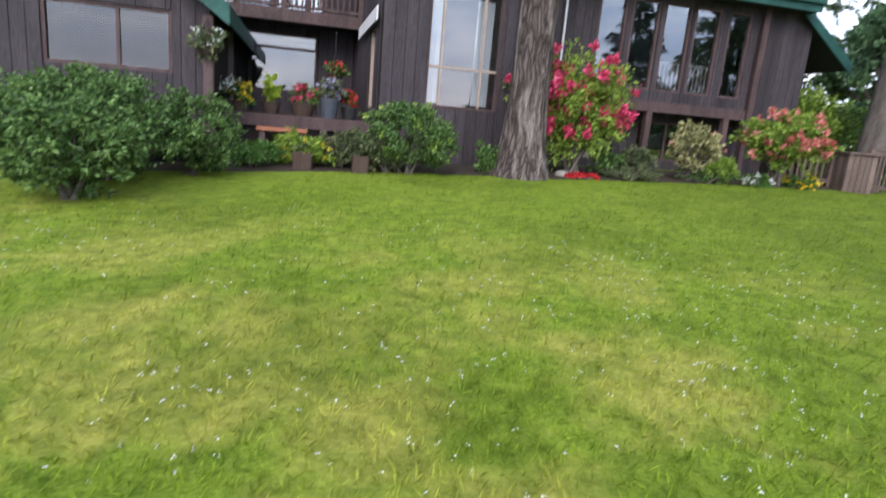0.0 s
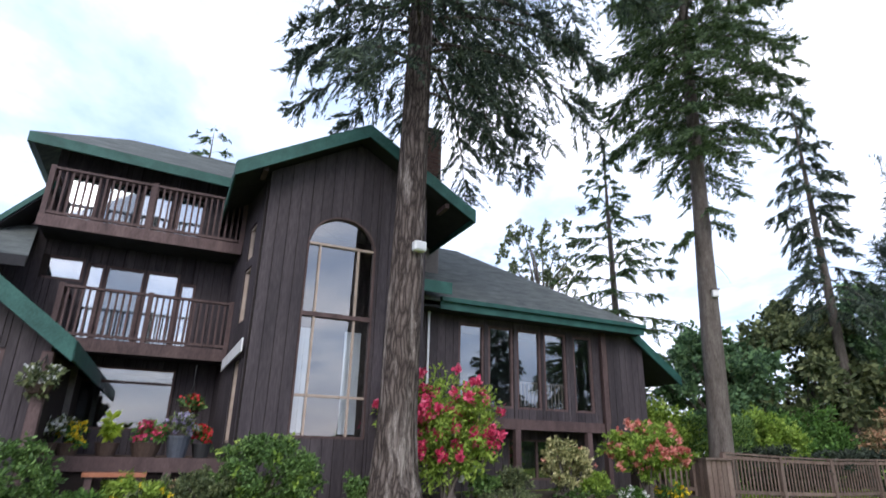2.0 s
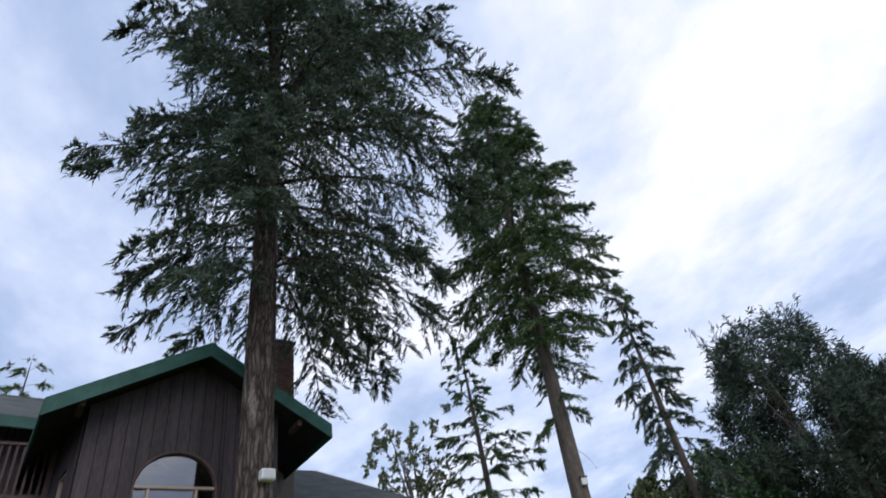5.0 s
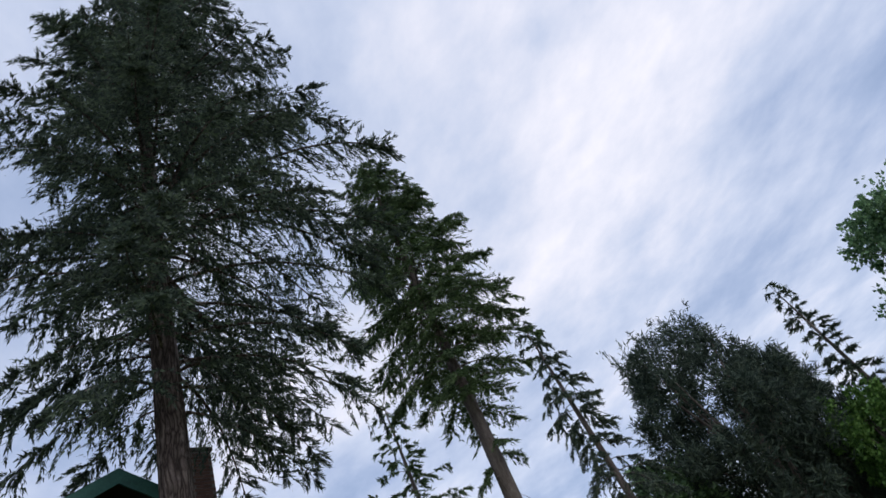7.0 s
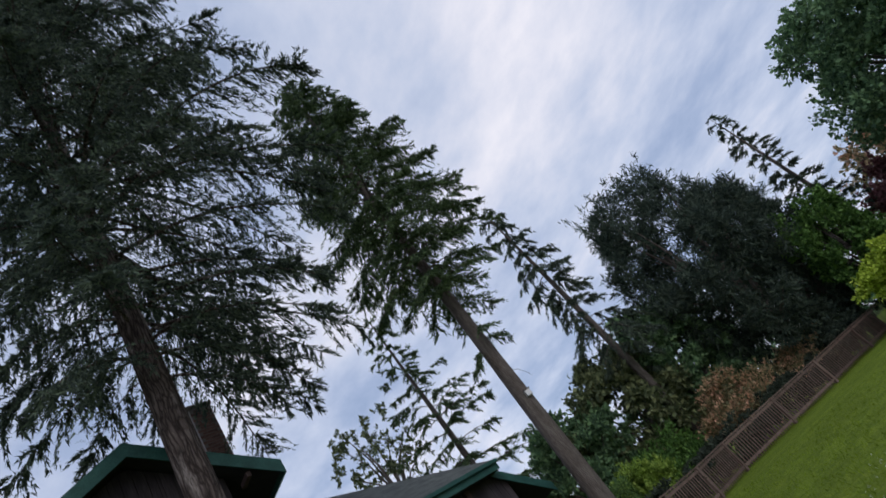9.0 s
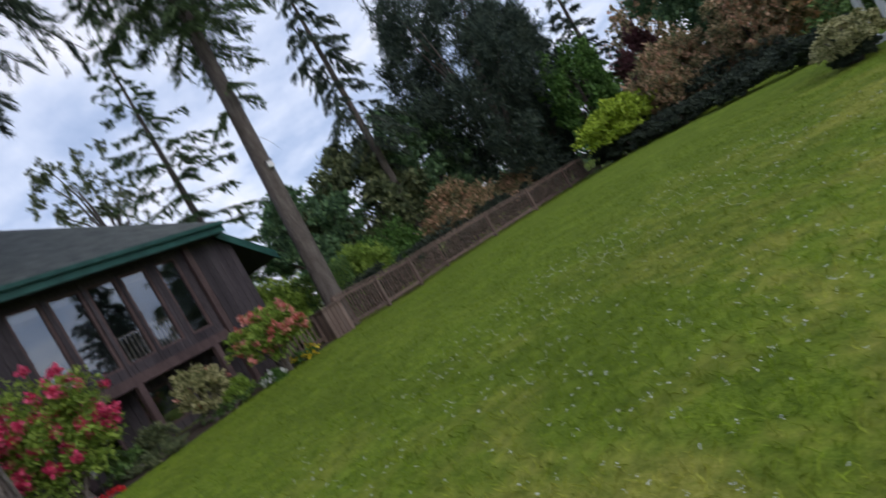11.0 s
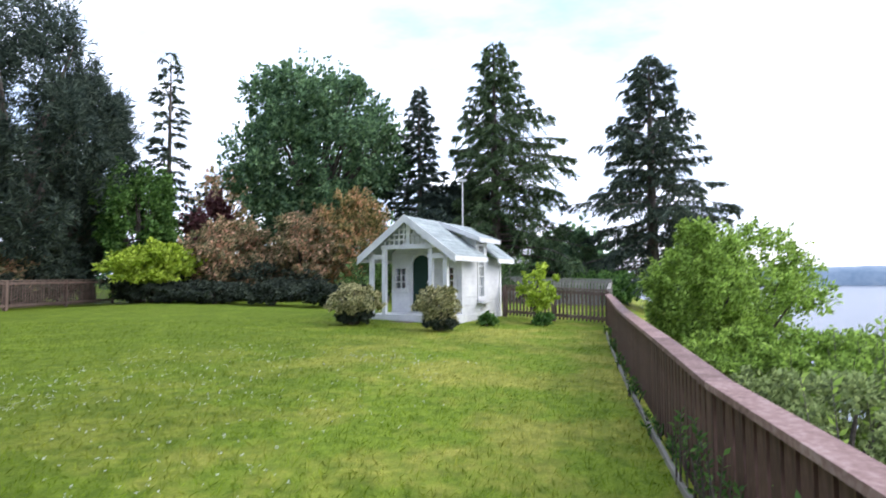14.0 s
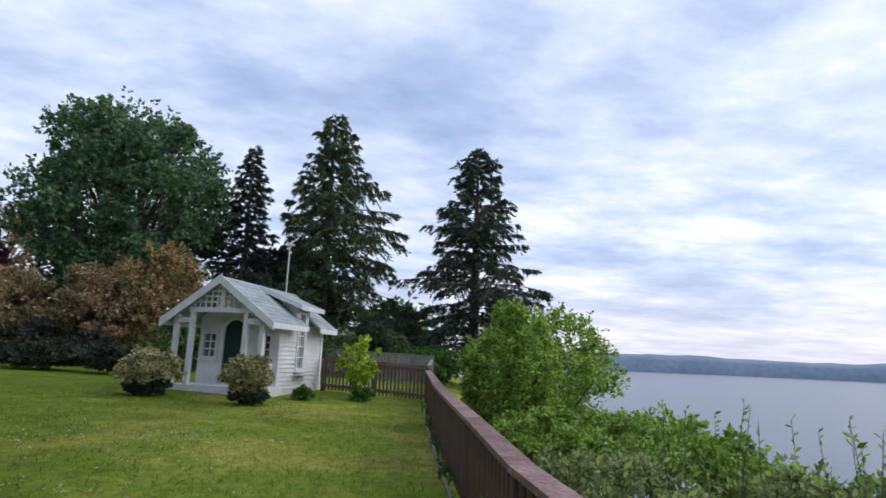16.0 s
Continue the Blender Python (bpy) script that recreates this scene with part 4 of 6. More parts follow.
for r in range(54):
    z = 4.6 + 0.09 * r
    for i in range(5):
        o = part("brick", me, M["brick"], stack)
        o.location = (-7.34 + 0.215 * i - (0.1 if r % 2 and i else 0), 1.495, z)
    for i in range(3):
        o = part("brick", me, M["brick"], stack)
        o.location, o.rotation_euler = (-6.395, 1.64 + 0.24 * i + (0.05 if r % 2 else 0), z), (0, 0, math.pi / 2)

# right wing
WIN = ((4.78, 5.5), (5.63, 6.36), (6.48, 7.22), (7.32, 8.04), (8.28, 8.92))
board_wall("wing_front_wall", 3.1, 10.75, 1.2, 2.2, lambda s: 5.0, [(a, b, 2.70, 4.74) for a, b in WIN])
board_wall("wing_lower_wall", 3.1, 10.6, 1.9, 0.3, lambda s: 2.25, [(4.3, 5.9, 1.0, 2.0), (6.6, 8.4, 1.0, 2.0)])
for a, b in WIN:
    window(a, b, 2.70, 4.74, 1.24, "brown")
window(4.3, 5.9, 1.0, 2.0, 1.94, "brown", mull=(5.1,))
window(6.6, 8.4, 1.0, 2.0, 1.94, "brown", mull=(7.5,))
boxes("wing_beam", M["brown"], HOUSE, (3.1, 9.3, 1.06, 1.2, 2.2, 2.45))
for s in (4.6, 6.4, 8.6, 9.22):
    boxes("wing_post", M["brown"], HOUSE, (s - 0.08, s + 0.08, 1.06, 1.22, 0.4, 2.2), bevel=0.01)
boxes("corner_board", M["brown"], HOUSE, (9.16, 9.32, 1.05, 1.18, 2.45, 4.9))
for a, b in (WIN[2], WIN[3]):
    rail = boxes("window_rail", M["tan"], HOUSE, (a + 0.04, b - 0.04, 1.32, 1.36, 3.36, 3.41))
    for i in range(6):
        s = a + 0.08 + (b - a - 0.16) * i / 5
        boxes("baluster", M["tan"], rail, (s - 0.016, s + 0.016, 1.325, 1.355, 2.78, 3.36))
board_wall("wing_end_wall", 1.4, 6.0, 10.6, 0.4, lambda s: 5.0, turn=lambda s, dd, z: (21.35 - dd, s, z), boards=False)
wing = slab("wing_roof", M["shingle"], HOUSE, [(3.1, 0.6, 5.15), (10.35, 0.6, 5.15), (6.1, 4.1, 7.75), (3.1, 4.1, 7.75)], 0.1)
slab("roof_slope", M["shingle"], wing, [(10.35, 0.6, 5.15), (10.35, 7.6, 5.15), (6.1, 4.1, 7.75)], 0.1)
slab("roof_slope", M["shingle"], wing, [(10.35, 7.6, 5.15), (3.1, 7.6, 5.15), (3.1, 4.1, 7.75), (6.1, 4.1, 7.75)], 0.1)
slab("soffit", M["soffit"], wing, [(3.1, 0.62, 4.95), (10.35, 0.62, 4.95), (10.35, 1.2, 4.95), (3.1, 1.2, 4.95)], 0.05)
boxes("fascia", M["green"], wing, (3.98, 10.3, 0.565, 0.6, 4.86, 5.17), label="dark green fascia board")
boxes("gutter", M["green"], wing, (3.98, 10.3, 0.47, 0.56, 5.04, 5.14))
slab("porch_roof", M["shingle"], wing, [(3.1, 0.1, 5.36), (4.02, 0.1, 5.36), (4.02, 1.6, 5.78), (3.1, 1.6, 5.78)], 0.1)
boxes("fascia", M["green"], wing, (3.1, 4.04, 0.065, 0.1, 5.1, 5.38))
lean = slab("side_roof", M["shingle"], HOUSE, [(10.2, 1.0, 5.12), (11.95, 1.0, 3.86), (11.95, 6.0, 3.86), (10.2, 6.0, 5.12)], 0.1)
slab("soffit", M["soffit"], lean, [(10.2, 1.0, 5.01), (11.95, 1.0, 3.75), (11.95, 6.0, 3.75), (10.2, 6.0, 5.01)], 0.06)
bm = bmesh.new()
hexa(bm, ((10.2, 0.96, 4.86), (11.97, 0.96, 3.6), (11.97, 1.0, 3.6), (10.2, 1.0, 4.86), (10.2, 0.96, 5.14), (11.97, 0.96, 3.88), (11.97, 1.0, 3.88), (10.2, 1.0, 5.14)))
part("fascia", bm, M["green"], lean)
boxes("downpipe", M["brown"], HOUSE, (9.1, 9.16, 0.98, 1.04, 1.0, 4.7))
boxes("downpipe", M["metal"], HOUSE, (3.9, 3.95, 1.1, 1.15, 2.5, 4.9), label="pale downpipe")

# left block with two balconies
LB = -4.75
W3 = ((-4.44, -3.78), (-3.66, -2.98), (-2.94, -2.2), (-2.12, -1.48))
W2 = ((-3.69, -3.33), (-3.31, -2.5), (-2.48, -1.76), (-1.72, -1.38))
W2_TOP = (5.48, 5.48, 5.48, 5.28)
ops = [(a, b, 6.14, 7.58) for a, b in W3] + [(a, b, 3.66, z) for (a, b), z in zip(W2, W2_TOP)] + [(-4.56, -3.74, 5.02, 5.56), (-3.46, -1.5, 1.92, 3.24)]
board_wall("block_front_wall", LB, -0.15, 3.0, 0.3, lambda s: 8.14, ops)
board_wall("block_left_wall", 3.0, 8.0, LB + 0.16, 0.4, lambda s: 7.2, turn=left_side, boards=False)
for i, (a, b) in enumerate(W3):
    window(a, b, 6.14, 7.58, 3.05, "brown", back="screen" if i == 1 else "curtain", glass="glass" if i == 1 else "bright_glass")
for i, (a, b) in enumerate(W2):
    window(a, b, 3.66, W2_TOP[i], 3.05, "brown", back="screen" if i == 1 else "curtain", glass="glass" if i == 1 else "bright_glass")
window(-4.56, -3.74, 5.02, 5.56, 3.05, "brown", glass="bright_glass")
window(-3.46, -1.5, 1.92, 3.24, 3.05, "brown", bars=(2.92,), w=0.045)
for nm, s0, fl, tp in (("balcony", -4.6, 6.1, 7.22), ("balcony", -3.93, 3.62, 4.7)):
    bal = boxes(nm, M["brown"], HOUSE, (s0, -0.56, 1.93, 2.97, fl - 0.16, fl))
    boxes("rim_board", M["brown"], bal, (s0 - 0.03, -0.56, 1.89, 1.93, fl - 0.24, fl + 0.02))
    boxes("soffit", M["soffit"], bal, (s0, -0.58, 1.95, 2.95, fl - 0.2, fl - 0.164))
    railing("balcony_rail", s0 + 0.03, -0.6, 1.96, fl, tp, ((s0 + 0.03, 2.95),))
br = slab("block_roof", M["shingle"], HOUSE, [(-5.2, 2.2, 8.06), (0.2, 2.2, 7.82), (0.2, 4.0, 9.04), (-3.5, 4.0, 9.2)], 0.1)
slab("roof_slope", M["shingle"], br, [(-5.2, 2.2, 8.06), (-3.5, 4.0, 9.2), (-3.5, 8.0, 9.2), (-5.2, 8.0, 8.06)], 0.1)
slab("roof_slope", M["shingle"], br, [(-3.5, 4.0, 9.2), (4.0, 4.0, 9.04), (4.0, 8.0, 6.6), (-3.5, 8.0, 6.6)], 0.1)
slab("soffit", M["soffit"], br, [(-5.15, 2.22, 7.9), (-0.2, 2.22, 7.68), (-0.2, 3.0, 8.16), (-4.75, 3.0, 8.38)], 0.05)
bm = bmesh.new()
hexa(bm, ((-5.22, 2.16, 7.8), (-0.6, 2.16, 7.59), (-0.6, 2.2, 7.59), (-5.22, 2.2, 7.8), (-5.22, 2.16, 8.04), (-0.6, 2.16, 7.83), (-0.6, 2.2, 7.83), (-5.22, 2.2, 8.04)))
part("fascia", bm, M["green"], br, "dark green fascia board")
boxes("fascia", M["green"], br, (-5.24, -5.2, 2.2, 8.0, 7.8, 8.05))
low = slab("side_roof", M["shingle"], HOUSE, [(-4.50, 2.2, 6.99), (-7.60, 2.2, 3.24), (-7.60, 8.0, 3.24), (-4.50, 8.0, 6.99)], 0.1)
slab("soffit", M["soffit"], low, [(-4.50, 2.2, 6.86), (-7.60, 2.2, 3.11), (-7.60, 8.0, 3.11), (-4.50, 8.0, 6.86)], 0.06)
bm = bmesh.new()
hexa(bm, ((-7.60, 2.16, 3.1), (-4.50, 2.16, 6.85), (-4.50, 2.2, 6.85), (-7.60, 2.2, 3.1), (-7.60, 2.16, 3.26), (-4.50, 2.16, 7.01), (-4.50, 2.2, 7.01), (-7.60, 2.2, 3.26)))
part("fascia", bm, M["green"], low)
board_wall("side_wall", -7.5, LB, 3.0, 0.3, lambda s: 3.1 + (s + 7.5) * 1.2)
mid = slab("cross_roof", M["shingle"], HOUSE, [(-6.9, 1.0, 4.9), (-4.4, 1.0, 4.9), (-4.78, 2.95, 6.15), (-6.4, 2.95, 6.15)], 0.1)
boxes("fascia", M["soffit"], mid, (-6.9, -4.4, 0.965, 1.0, 4.72, 4.93), label="dark weathered fascia board")

# left wing, a low gable
LW = -6.42
board_wall("left_wing_wall", -9.7, -3.3, -1.2, 0.3, lambda s: 5.45 - abs(s - LW) * 0.77, [(-5.75, -3.88, 1.96, 2.94), (-8.8, -6.4, 1.96, 2.94)])
board_wall("left_wing_side", -1.04, 3.0, 3.3, 0.3, lambda s: 2.95, turn=lambda s, dd, z: (-dd, s, z), boards=False)
# Left wing panes take the glass with the dimmed reflection.
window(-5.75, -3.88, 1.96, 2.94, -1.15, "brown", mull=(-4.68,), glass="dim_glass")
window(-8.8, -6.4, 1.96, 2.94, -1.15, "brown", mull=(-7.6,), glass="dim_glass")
boxes("inner_wall", M["room"], HOUSE, (-9.4, -3.2, 1.2, 1.3, 0.5, 3.0))
gable_roof("left_wing_roof", LW, 3.44, -1.6, 4.2, 5.64, 3.06)
boxes("wing_post", M["brown"], HOUSE, (-3.38, -3.22, -1.45, -1.29, 0.3, 2.9), bevel=0.01)
bm = bmesh.new()
hexa(bm, ((-0.44, 0.0, 3.36), (-0.62, 1.8, 3.16), (-0.64, 1.8, 3.16), (-0.47, 0.0, 3.36), (-0.44, 0.0, 3.62), (-0.62, 1.8, 3.4), (-0.64, 1.8, 3.4), (-0.47, 0.0, 3.62)))
part("pale_board", bm, M["white"], HOUSE, "blank white board along the tower wall")
boxes("rear_wall", M["backing"], HOUSE, (-9.6, 10.75, 8.0, 8.2, 0.3, 5.4))
boxes("floor_plate", M["backing"], HOUSE, (-4.3, 3.1, 3.0, 8.0, 0.4, 0.6), (3.1, 10.6, 2.06, 8.0, 0.4, 0.6))

# deck in front of the left block
deck = thing("deck", "low brown wooden deck with a step", "deck", pose(-1.43, 10.2, 0, 0, 0, 25))
me = None
for i in range(22):
    d = -0.25 + 0.15 * i
    bm = bmesh.new()
    block(bm, -3.5, -0.5, d, d + 0.14, 1.38, 1.42)
    part("plank", bm, M["barrel"], deck)
boxes("rim_board", M["brown"], deck, (-3.6, -0.36, -0.3, -0.255, 1.2, 1.43))
boxes("skirt", M["backing"], deck, (-3.5, -0.4, -0.2, -0.1, 0.3, 1.2))
for s in (-3.4, -2.4, -1.4, -0.5):
    boxes("post", M["brown"], deck, (s - 0.06, s + 0.06, -0.3, -0.18, 0.3, 1.2))
boxes("bench_board", M["terracotta"], deck, (-2.6, -1.7, -0.75, -0.4, 1.14, 1.2))
for s in (-2.5, -1.8):
    boxes("step_support", M["brown"], deck, (s - 0.05, s + 0.05, -0.7, -0.45, 0.35, 1.14))


# ---- garden shed ----
SHED = thing("garden_shed", "small white clapboard garden house with lattice porch gable", "shed", pose(17.2, 1.15, 0, 0, 0, -108))
SB = 0.58  # its foot
X0, X1, Y0, Y1 = -2.3, -0.2, 0.9, 3.5  # body
XC = -1.24


def shed_wall(name, a, b, z0, z1, along, at, holes=(), out=-1):
    """A clapboard wall of overlapping boards. along 'x' or 'y'."""
    def put(bm, p0, p1, q0, q1, c0, c1):
        block(bm, p0, p1, min(q0, q1), max(q0, q1), c0, c1) if along == "x" else block(bm, min(q0, q1), max(q0, q1), p0, p1, c0, c1)
    bm = bmesh.new()
    spans = [(a, b, z0, z1)]
    for h in holes:
        nxt = []
        for p0, p1, c0, c1 in spans:
            if h[0] >= p1 or h[1] <= p0:
                nxt.append((p0, p1, c0, c1))
                continue
            nxt += [(p0, h[0], c0, c1), (h[1], p1, c0, c1), (h[0], h[1], c0, h[2]), (h[0], h[1], h[3], c1)]
        spans = [s for s in nxt if s[1] - s[0] > 0.01 and s[3] - s[2] > 0.01]
    for p0, p1, c0, c1 in spans:
        put(bm, p0, p1, at, at - out * 0.1, c0, c1)
    w = part(name, bm, M["white"], SHED)
    z = z0
    while z < z1 - 0.02:
        t = min(z + 0.105, z1)
        for p0, p1, c0, c1 in spans:
            lo, hi = max(z, c0), min(t, c1)
            if hi - lo < 0.02:
                continue
            bm = bmesh.new()
            o0, o1 = at + out * 0.03, at + out * 0.008
            pts = ((p0, o0, lo), (p1, o0, lo), (p1, at, lo), (p0, at, lo), (p0, o1, hi), (p1, o1, hi), (p1, at, hi), (p0, at, hi))
            hexa(bm, pts if along == "x" else [(q, p, r) for p, q, r in pts])
            part("clapboard", bm, M["white"], w)
        z = t
    return w


EZ = 2.30
shed_wall("front_wall", X0, X1, SB + 0.2, EZ + 0.1, "x", Y0, ((-2.2, -1.82, 1.4, 2.0), (-1.67, -1.03, SB + 0.24, 2.33), (-0.72, -0.36, 1.45, 2.0)))
shed_wall("right_wall", Y0 + 0.1, Y1, SB, EZ, "y", X1, ((1.9, 2.3, 1.18, 2.3),), 1)
shed_wall("left_wall", Y0 + 0.1, Y1, SB, EZ, "y", X0, (), -1)
shed_wall("back_wall", X0, X1, SB, EZ, "x", Y1, (), 1)
boxes("foundation", M["white"], SHED, (X0 - 0.04, X1 + 0.05, Y0 + 0.02, Y1 + 0.04, SB - 0.35, SB + 0.16))
boxes("porch_floor", M["white"], SHED, (-2.46, -0.08, -0.02, Y0, SB - 0.3, SB + 0.2))
boxes("porch_step", M["stone"], SHED, (-1.9, -1.0, -0.4, -0.04, SB - 0.25, SB + 0.05), bevel=0.015)
boxes("corner_board", M["white"], SHED, (X1 + 0.001, X1 + 0.045, Y0 - 0.02, Y0 + 0.09, SB + 0.16, EZ))
boxes("corner_board", M["white"], SHED, (X1 + 0.001, X1 + 0.045, Y1 - 0.09, Y1 + 0.02, SB + 0.16, EZ))
PK = 3.28


def roof_z(x): return PK - abs(x - XC) * (PK - 2.26) / 1.4


for sg in (-1, 1):
    e = XC + sg * 1.4
    runs = ((-0.15, Y1 + 0.2),) if sg < 0 else ((-0.15, 1.74), (2.5, Y1 + 0.2))
    for ra, rb in runs:
        r = slab("roof", M["shed_roof"], SHED, [(XC, ra, PK), (e, ra, 2.26), (e, rb, 2.26), (XC, rb, PK)], 0.05)
        for i in range(11):
            a, b = i / 11, min((i + 1.25) / 11, 1.0)
            bm = bmesh.new()
            xa, xb = XC + sg * 1.42 * (1 - a), XC + sg * 1.42 * (1 - b)
            za, zb = roof_z(xa) + 0.022, roof_z(xb) + 0.006
            hexa(bm, ((xa, ra - 0.01, za - 0.018), (xb, ra - 0.01, zb - 0.004), (xb, rb + 0.01, zb - 0.004), (xa, rb + 0.01, za - 0.018), (xa, ra - 0.01, za), (xb, ra - 0.01, zb), (xb, rb + 0.01, zb), (xa, rb + 0.01, za)))
            part("shingle_course", bm, M["shed_roof"], r)
        bm = bmesh.new()
        block(bm, min(e, e + sg * 0.03), max(e, e + sg * 0.03), ra, rb, 2.12, 2.25)
        part("fascia", bm, M["white"], r)
    bm = bmesh.new()
    hexa(bm, ((XC, -0.2, PK - 0.17), (e + sg * 0.04, -0.2, 2.07), (e + sg * 0.04, -0.172, 2.07), (XC, -0.172, PK - 0.17), (XC, -0.2, PK + 0.03), (e + sg * 0.04, -0.2, 2.27), (e + sg * 0.04, -0.172, 2.27), (XC, -0.172, PK + 0.03)))
    part("barge_board", bm, M["white"], SHED)
bm = bmesh.new()
hexa(bm, ((X0, Y0, EZ + 0.1), (X1, Y0, EZ + 0.1), (X1, Y0 + 0.1, EZ + 0.1), (X0, Y0 + 0.1, EZ + 0.1), (XC - 0.02, Y0, PK - 0.08), (XC + 0.02, Y0, PK - 0.08), (XC + 0.02, Y0 + 0.1, PK - 0.08), (XC - 0.02, Y0 + 0.1, PK - 0.08)))
part("front_gable", bm, M["white"], SHED)
for x in (-2.38, -1.98, -0.6, -0.18):
    post = boxes("porch_post", M["white"], SHED, (x - 0.055, x + 0.055, 0.0, 0.11, SB + 0.2, roof_z(x) - 0.06 if x in (-2.38, -0.18) else 2.46), bevel=0.006)
boxes("porch_beam", M["white"], SHED, (-2.05, -0.45, -0.02, 0.12, 2.45, 2.56))
boxes("porch_beam", M["white"], SHED, (-2.46, -2.04, 0.0, 0.1, 2.2, 2.32))
boxes("porch_beam", M["white"], SHED, (-0.54, -0.1, 0.0, 0.1, 2.2, 2.32))
lat = boxes("lattice", M["white"], SHED, (XC - 0.06, XC + 0.06, 0.0, 0.05, 2.56, PK - 0.1), label="white lattice of laths in the porch gable")
for i in range(1, 5):
    z = 2.56 + 0.13 * i
    h = (PK - 0.12 - z) * 1.4 / 1.02
    if h > 0.12:
        boxes("lath", M["white"], lat, (XC - h, XC + h, 0.014, 0.03, z - 0.02, z + 0.02))
for i in range(-5, 6):
    if i == 0:
        continue
    x = XC + i * 0.145
    if roof_z(x) - 0.1 > 2.6:
        boxes("lath", M["white"], lat, (x - 0.022, x + 0.022, 0.031, 0.045, 2.56, roof_z(x) - 0.1))
# door with a round head
bm = bmesh.new()
prof = [(-0.29, SB + 0.24)] + [(-0.29 * math.cos(math.pi * i / 12), 2.06 + 0.27 * math.sin(math.pi * i / 12)) for i in range(13)] + [(0.29, SB + 0.24)]
f0 = [bm.verts.new((-1.35 + x, Y0 + 0.02, z)) for x, z in prof]
f1 = [bm.verts.new((-1.35 + x, Y0 + 0.07, z)) for x, z in prof]
bm.faces.new(f0)
bm.faces.new(f1[::-1])
for i in range(len(prof)):
    j = (i + 1) % len(prof)
    bm.faces.new((f0[i], f1[i], f1[j], f0[j]))
door = part("door", bm, M["door_green"], SHED, "dark green round-headed door")
bm = bmesh.new()
lathe(bm, ((0.03, 0), (0.035, 0.02), (0.02, 0.04)), 8)
knob = part("knob", bm, M["metal"], door)
knob.matrix_local = pose(-1.15, Y0 - 0.02, 1.6, 90, 0, 0)
bm = bmesh.new()
po = [(-0.36, SB + 0.22)] + [(-0.36 * math.cos(math.pi * i / 12), 2.06 + 0.34 * math.sin(math.pi * i / 12)) for i in range(13)] + [(0.36, SB + 0.22)]
rings = [[bm.verts.new((-1.35 + x, y, z)) for x, z in q] for q, y in ((po, Y0 - 0.05), (prof, Y0 - 0.05), (po, Y0 + 0.06), (prof, Y0 + 0.06))]
for i in range(len(po) - 1):
    j = i + 1
    for a, b in ((0, 1), (1, 3), (3, 2), (2, 0)):
        bm.faces.new((rings[a][i], rings[a][j], rings[b][j], rings[b][i]))
part("door_frame", bm, M["white"], SHED)


def shed_window(a, b, z0, z1, at, along, nx, nz, out=-1):
    def put(bm, p0, p1, q0, q1, c0, c1):
        q0, q1 = sorted((at + out * q0, at + out * q1))
        block(bm, p0, p1, q0, q1, c0, c1) if along == "x" else block(bm, q0, q1, p0, p1, c0, c1)
    bm = bmesh.new()
    for p0, p1, c0, c1 in ((a - 0.07, a, z0 - 0.07, z1 + 0.07), (b, b + 0.07, z0 - 0.07, z1 + 0.07), (a, b, z1, z1 + 0.07), (a, b, z0 - 0.07, z0)):
        put(bm, p0, p1, -0.04, 0.05, c0, c1)
    win = part("window", bm, M["white"], SHED)
    bm = bmesh.new()
    put(bm, a - 0.1, b + 0.1, 0.0, 0.09, z0 - 0.11, z0 - 0.071)
    part("sill", bm, M["white"], win)
    for i in range(1, nx):
        bm = bmesh.new()
        p = a + (b - a) * i / nx
        put(bm, p - 0.013, p + 0.013, -0.02, 0.015, z0, z1)
        part("glazing_bar", bm, M["white"], win)
    for i in range(1, nz):
        bm = bmesh.new()
        c = z0 + (z1 - z0) * i / nz
        put(bm, a, b, -0.018, 0.013, c - 0.013, c + 0.013)
        part("glazing_bar", bm, M["white"], win)
    bm = bmesh.new()
    put(bm, a, b, -0.04, -0.03, z0, z1)
    part("pane", bm, M["glass"], win).visible_shadow = False


shed_window(-2.17, -1.85, 1.43, 1.97, Y0, "x", 2, 3)
shed_window(-0.69, -0.39, 1.48, 1.97, Y0, "x", 2, 3)
shed_window(1.93, 2.27, 1.2, 2.58, X1, "y", 2, 5, 1)
boxes("window_box", M["white"], SHED, (-0.78, -0.28, Y0 - 0.2, Y0 - 0.05, 1.2, 1.33))
boxes("shelf", M["white"], SHED, (X1 + 0.05, X1 + 0.2, 1.8, 2.5, 1.02, 1.06))
boxes("inner_wall", M["room"], SHED, (X0 + 0.2, X1 - 0.2, 2.6, 2.65, SB, EZ))
boxes("floor_plate", M["room"], SHED, (X0 + 0.1, X1 - 0.1, Y0 + 0.1, Y1 - 0.1, SB, SB + 0.1))
# dormer over the tall side window
dm = slab("dormer_roof", M["shed_roof"], SHED, [(XC + 0.1, 1.45, 3.26), (X1 + 0.28, 1.45, 2.78), (X1 + 0.28, 2.85, 2.78), (XC + 0.1, 2.85, 3.26)], 0.05)
bm = bmesh.new()
hexa(bm, ((XC + 0.1, 1.41, 3.15), (X1 + 0.3, 1.41, 2.67), (X1 + 0.3, 1.448, 2.67), (XC + 0.1, 1.448, 3.15), (XC + 0.1, 1.41, 3.28), (X1 + 0.3, 1.41, 2.8), (X1 + 0.3, 1.448, 2.8), (XC + 0.1, 1.448, 3.28)))
part("barge_board", bm, M["white"], dm)
boxes("fascia", M["white"], dm, (X1 + 0.28, X1 + 0.31, 1.45, 2.85, 2.66, 2.78))
for q in (1.75, 2.43):
    boxes("dormer_cheek", M["white"], dm, (XC + 0.35, X1, q, q + 0.06, EZ - 0.05, 2.84))
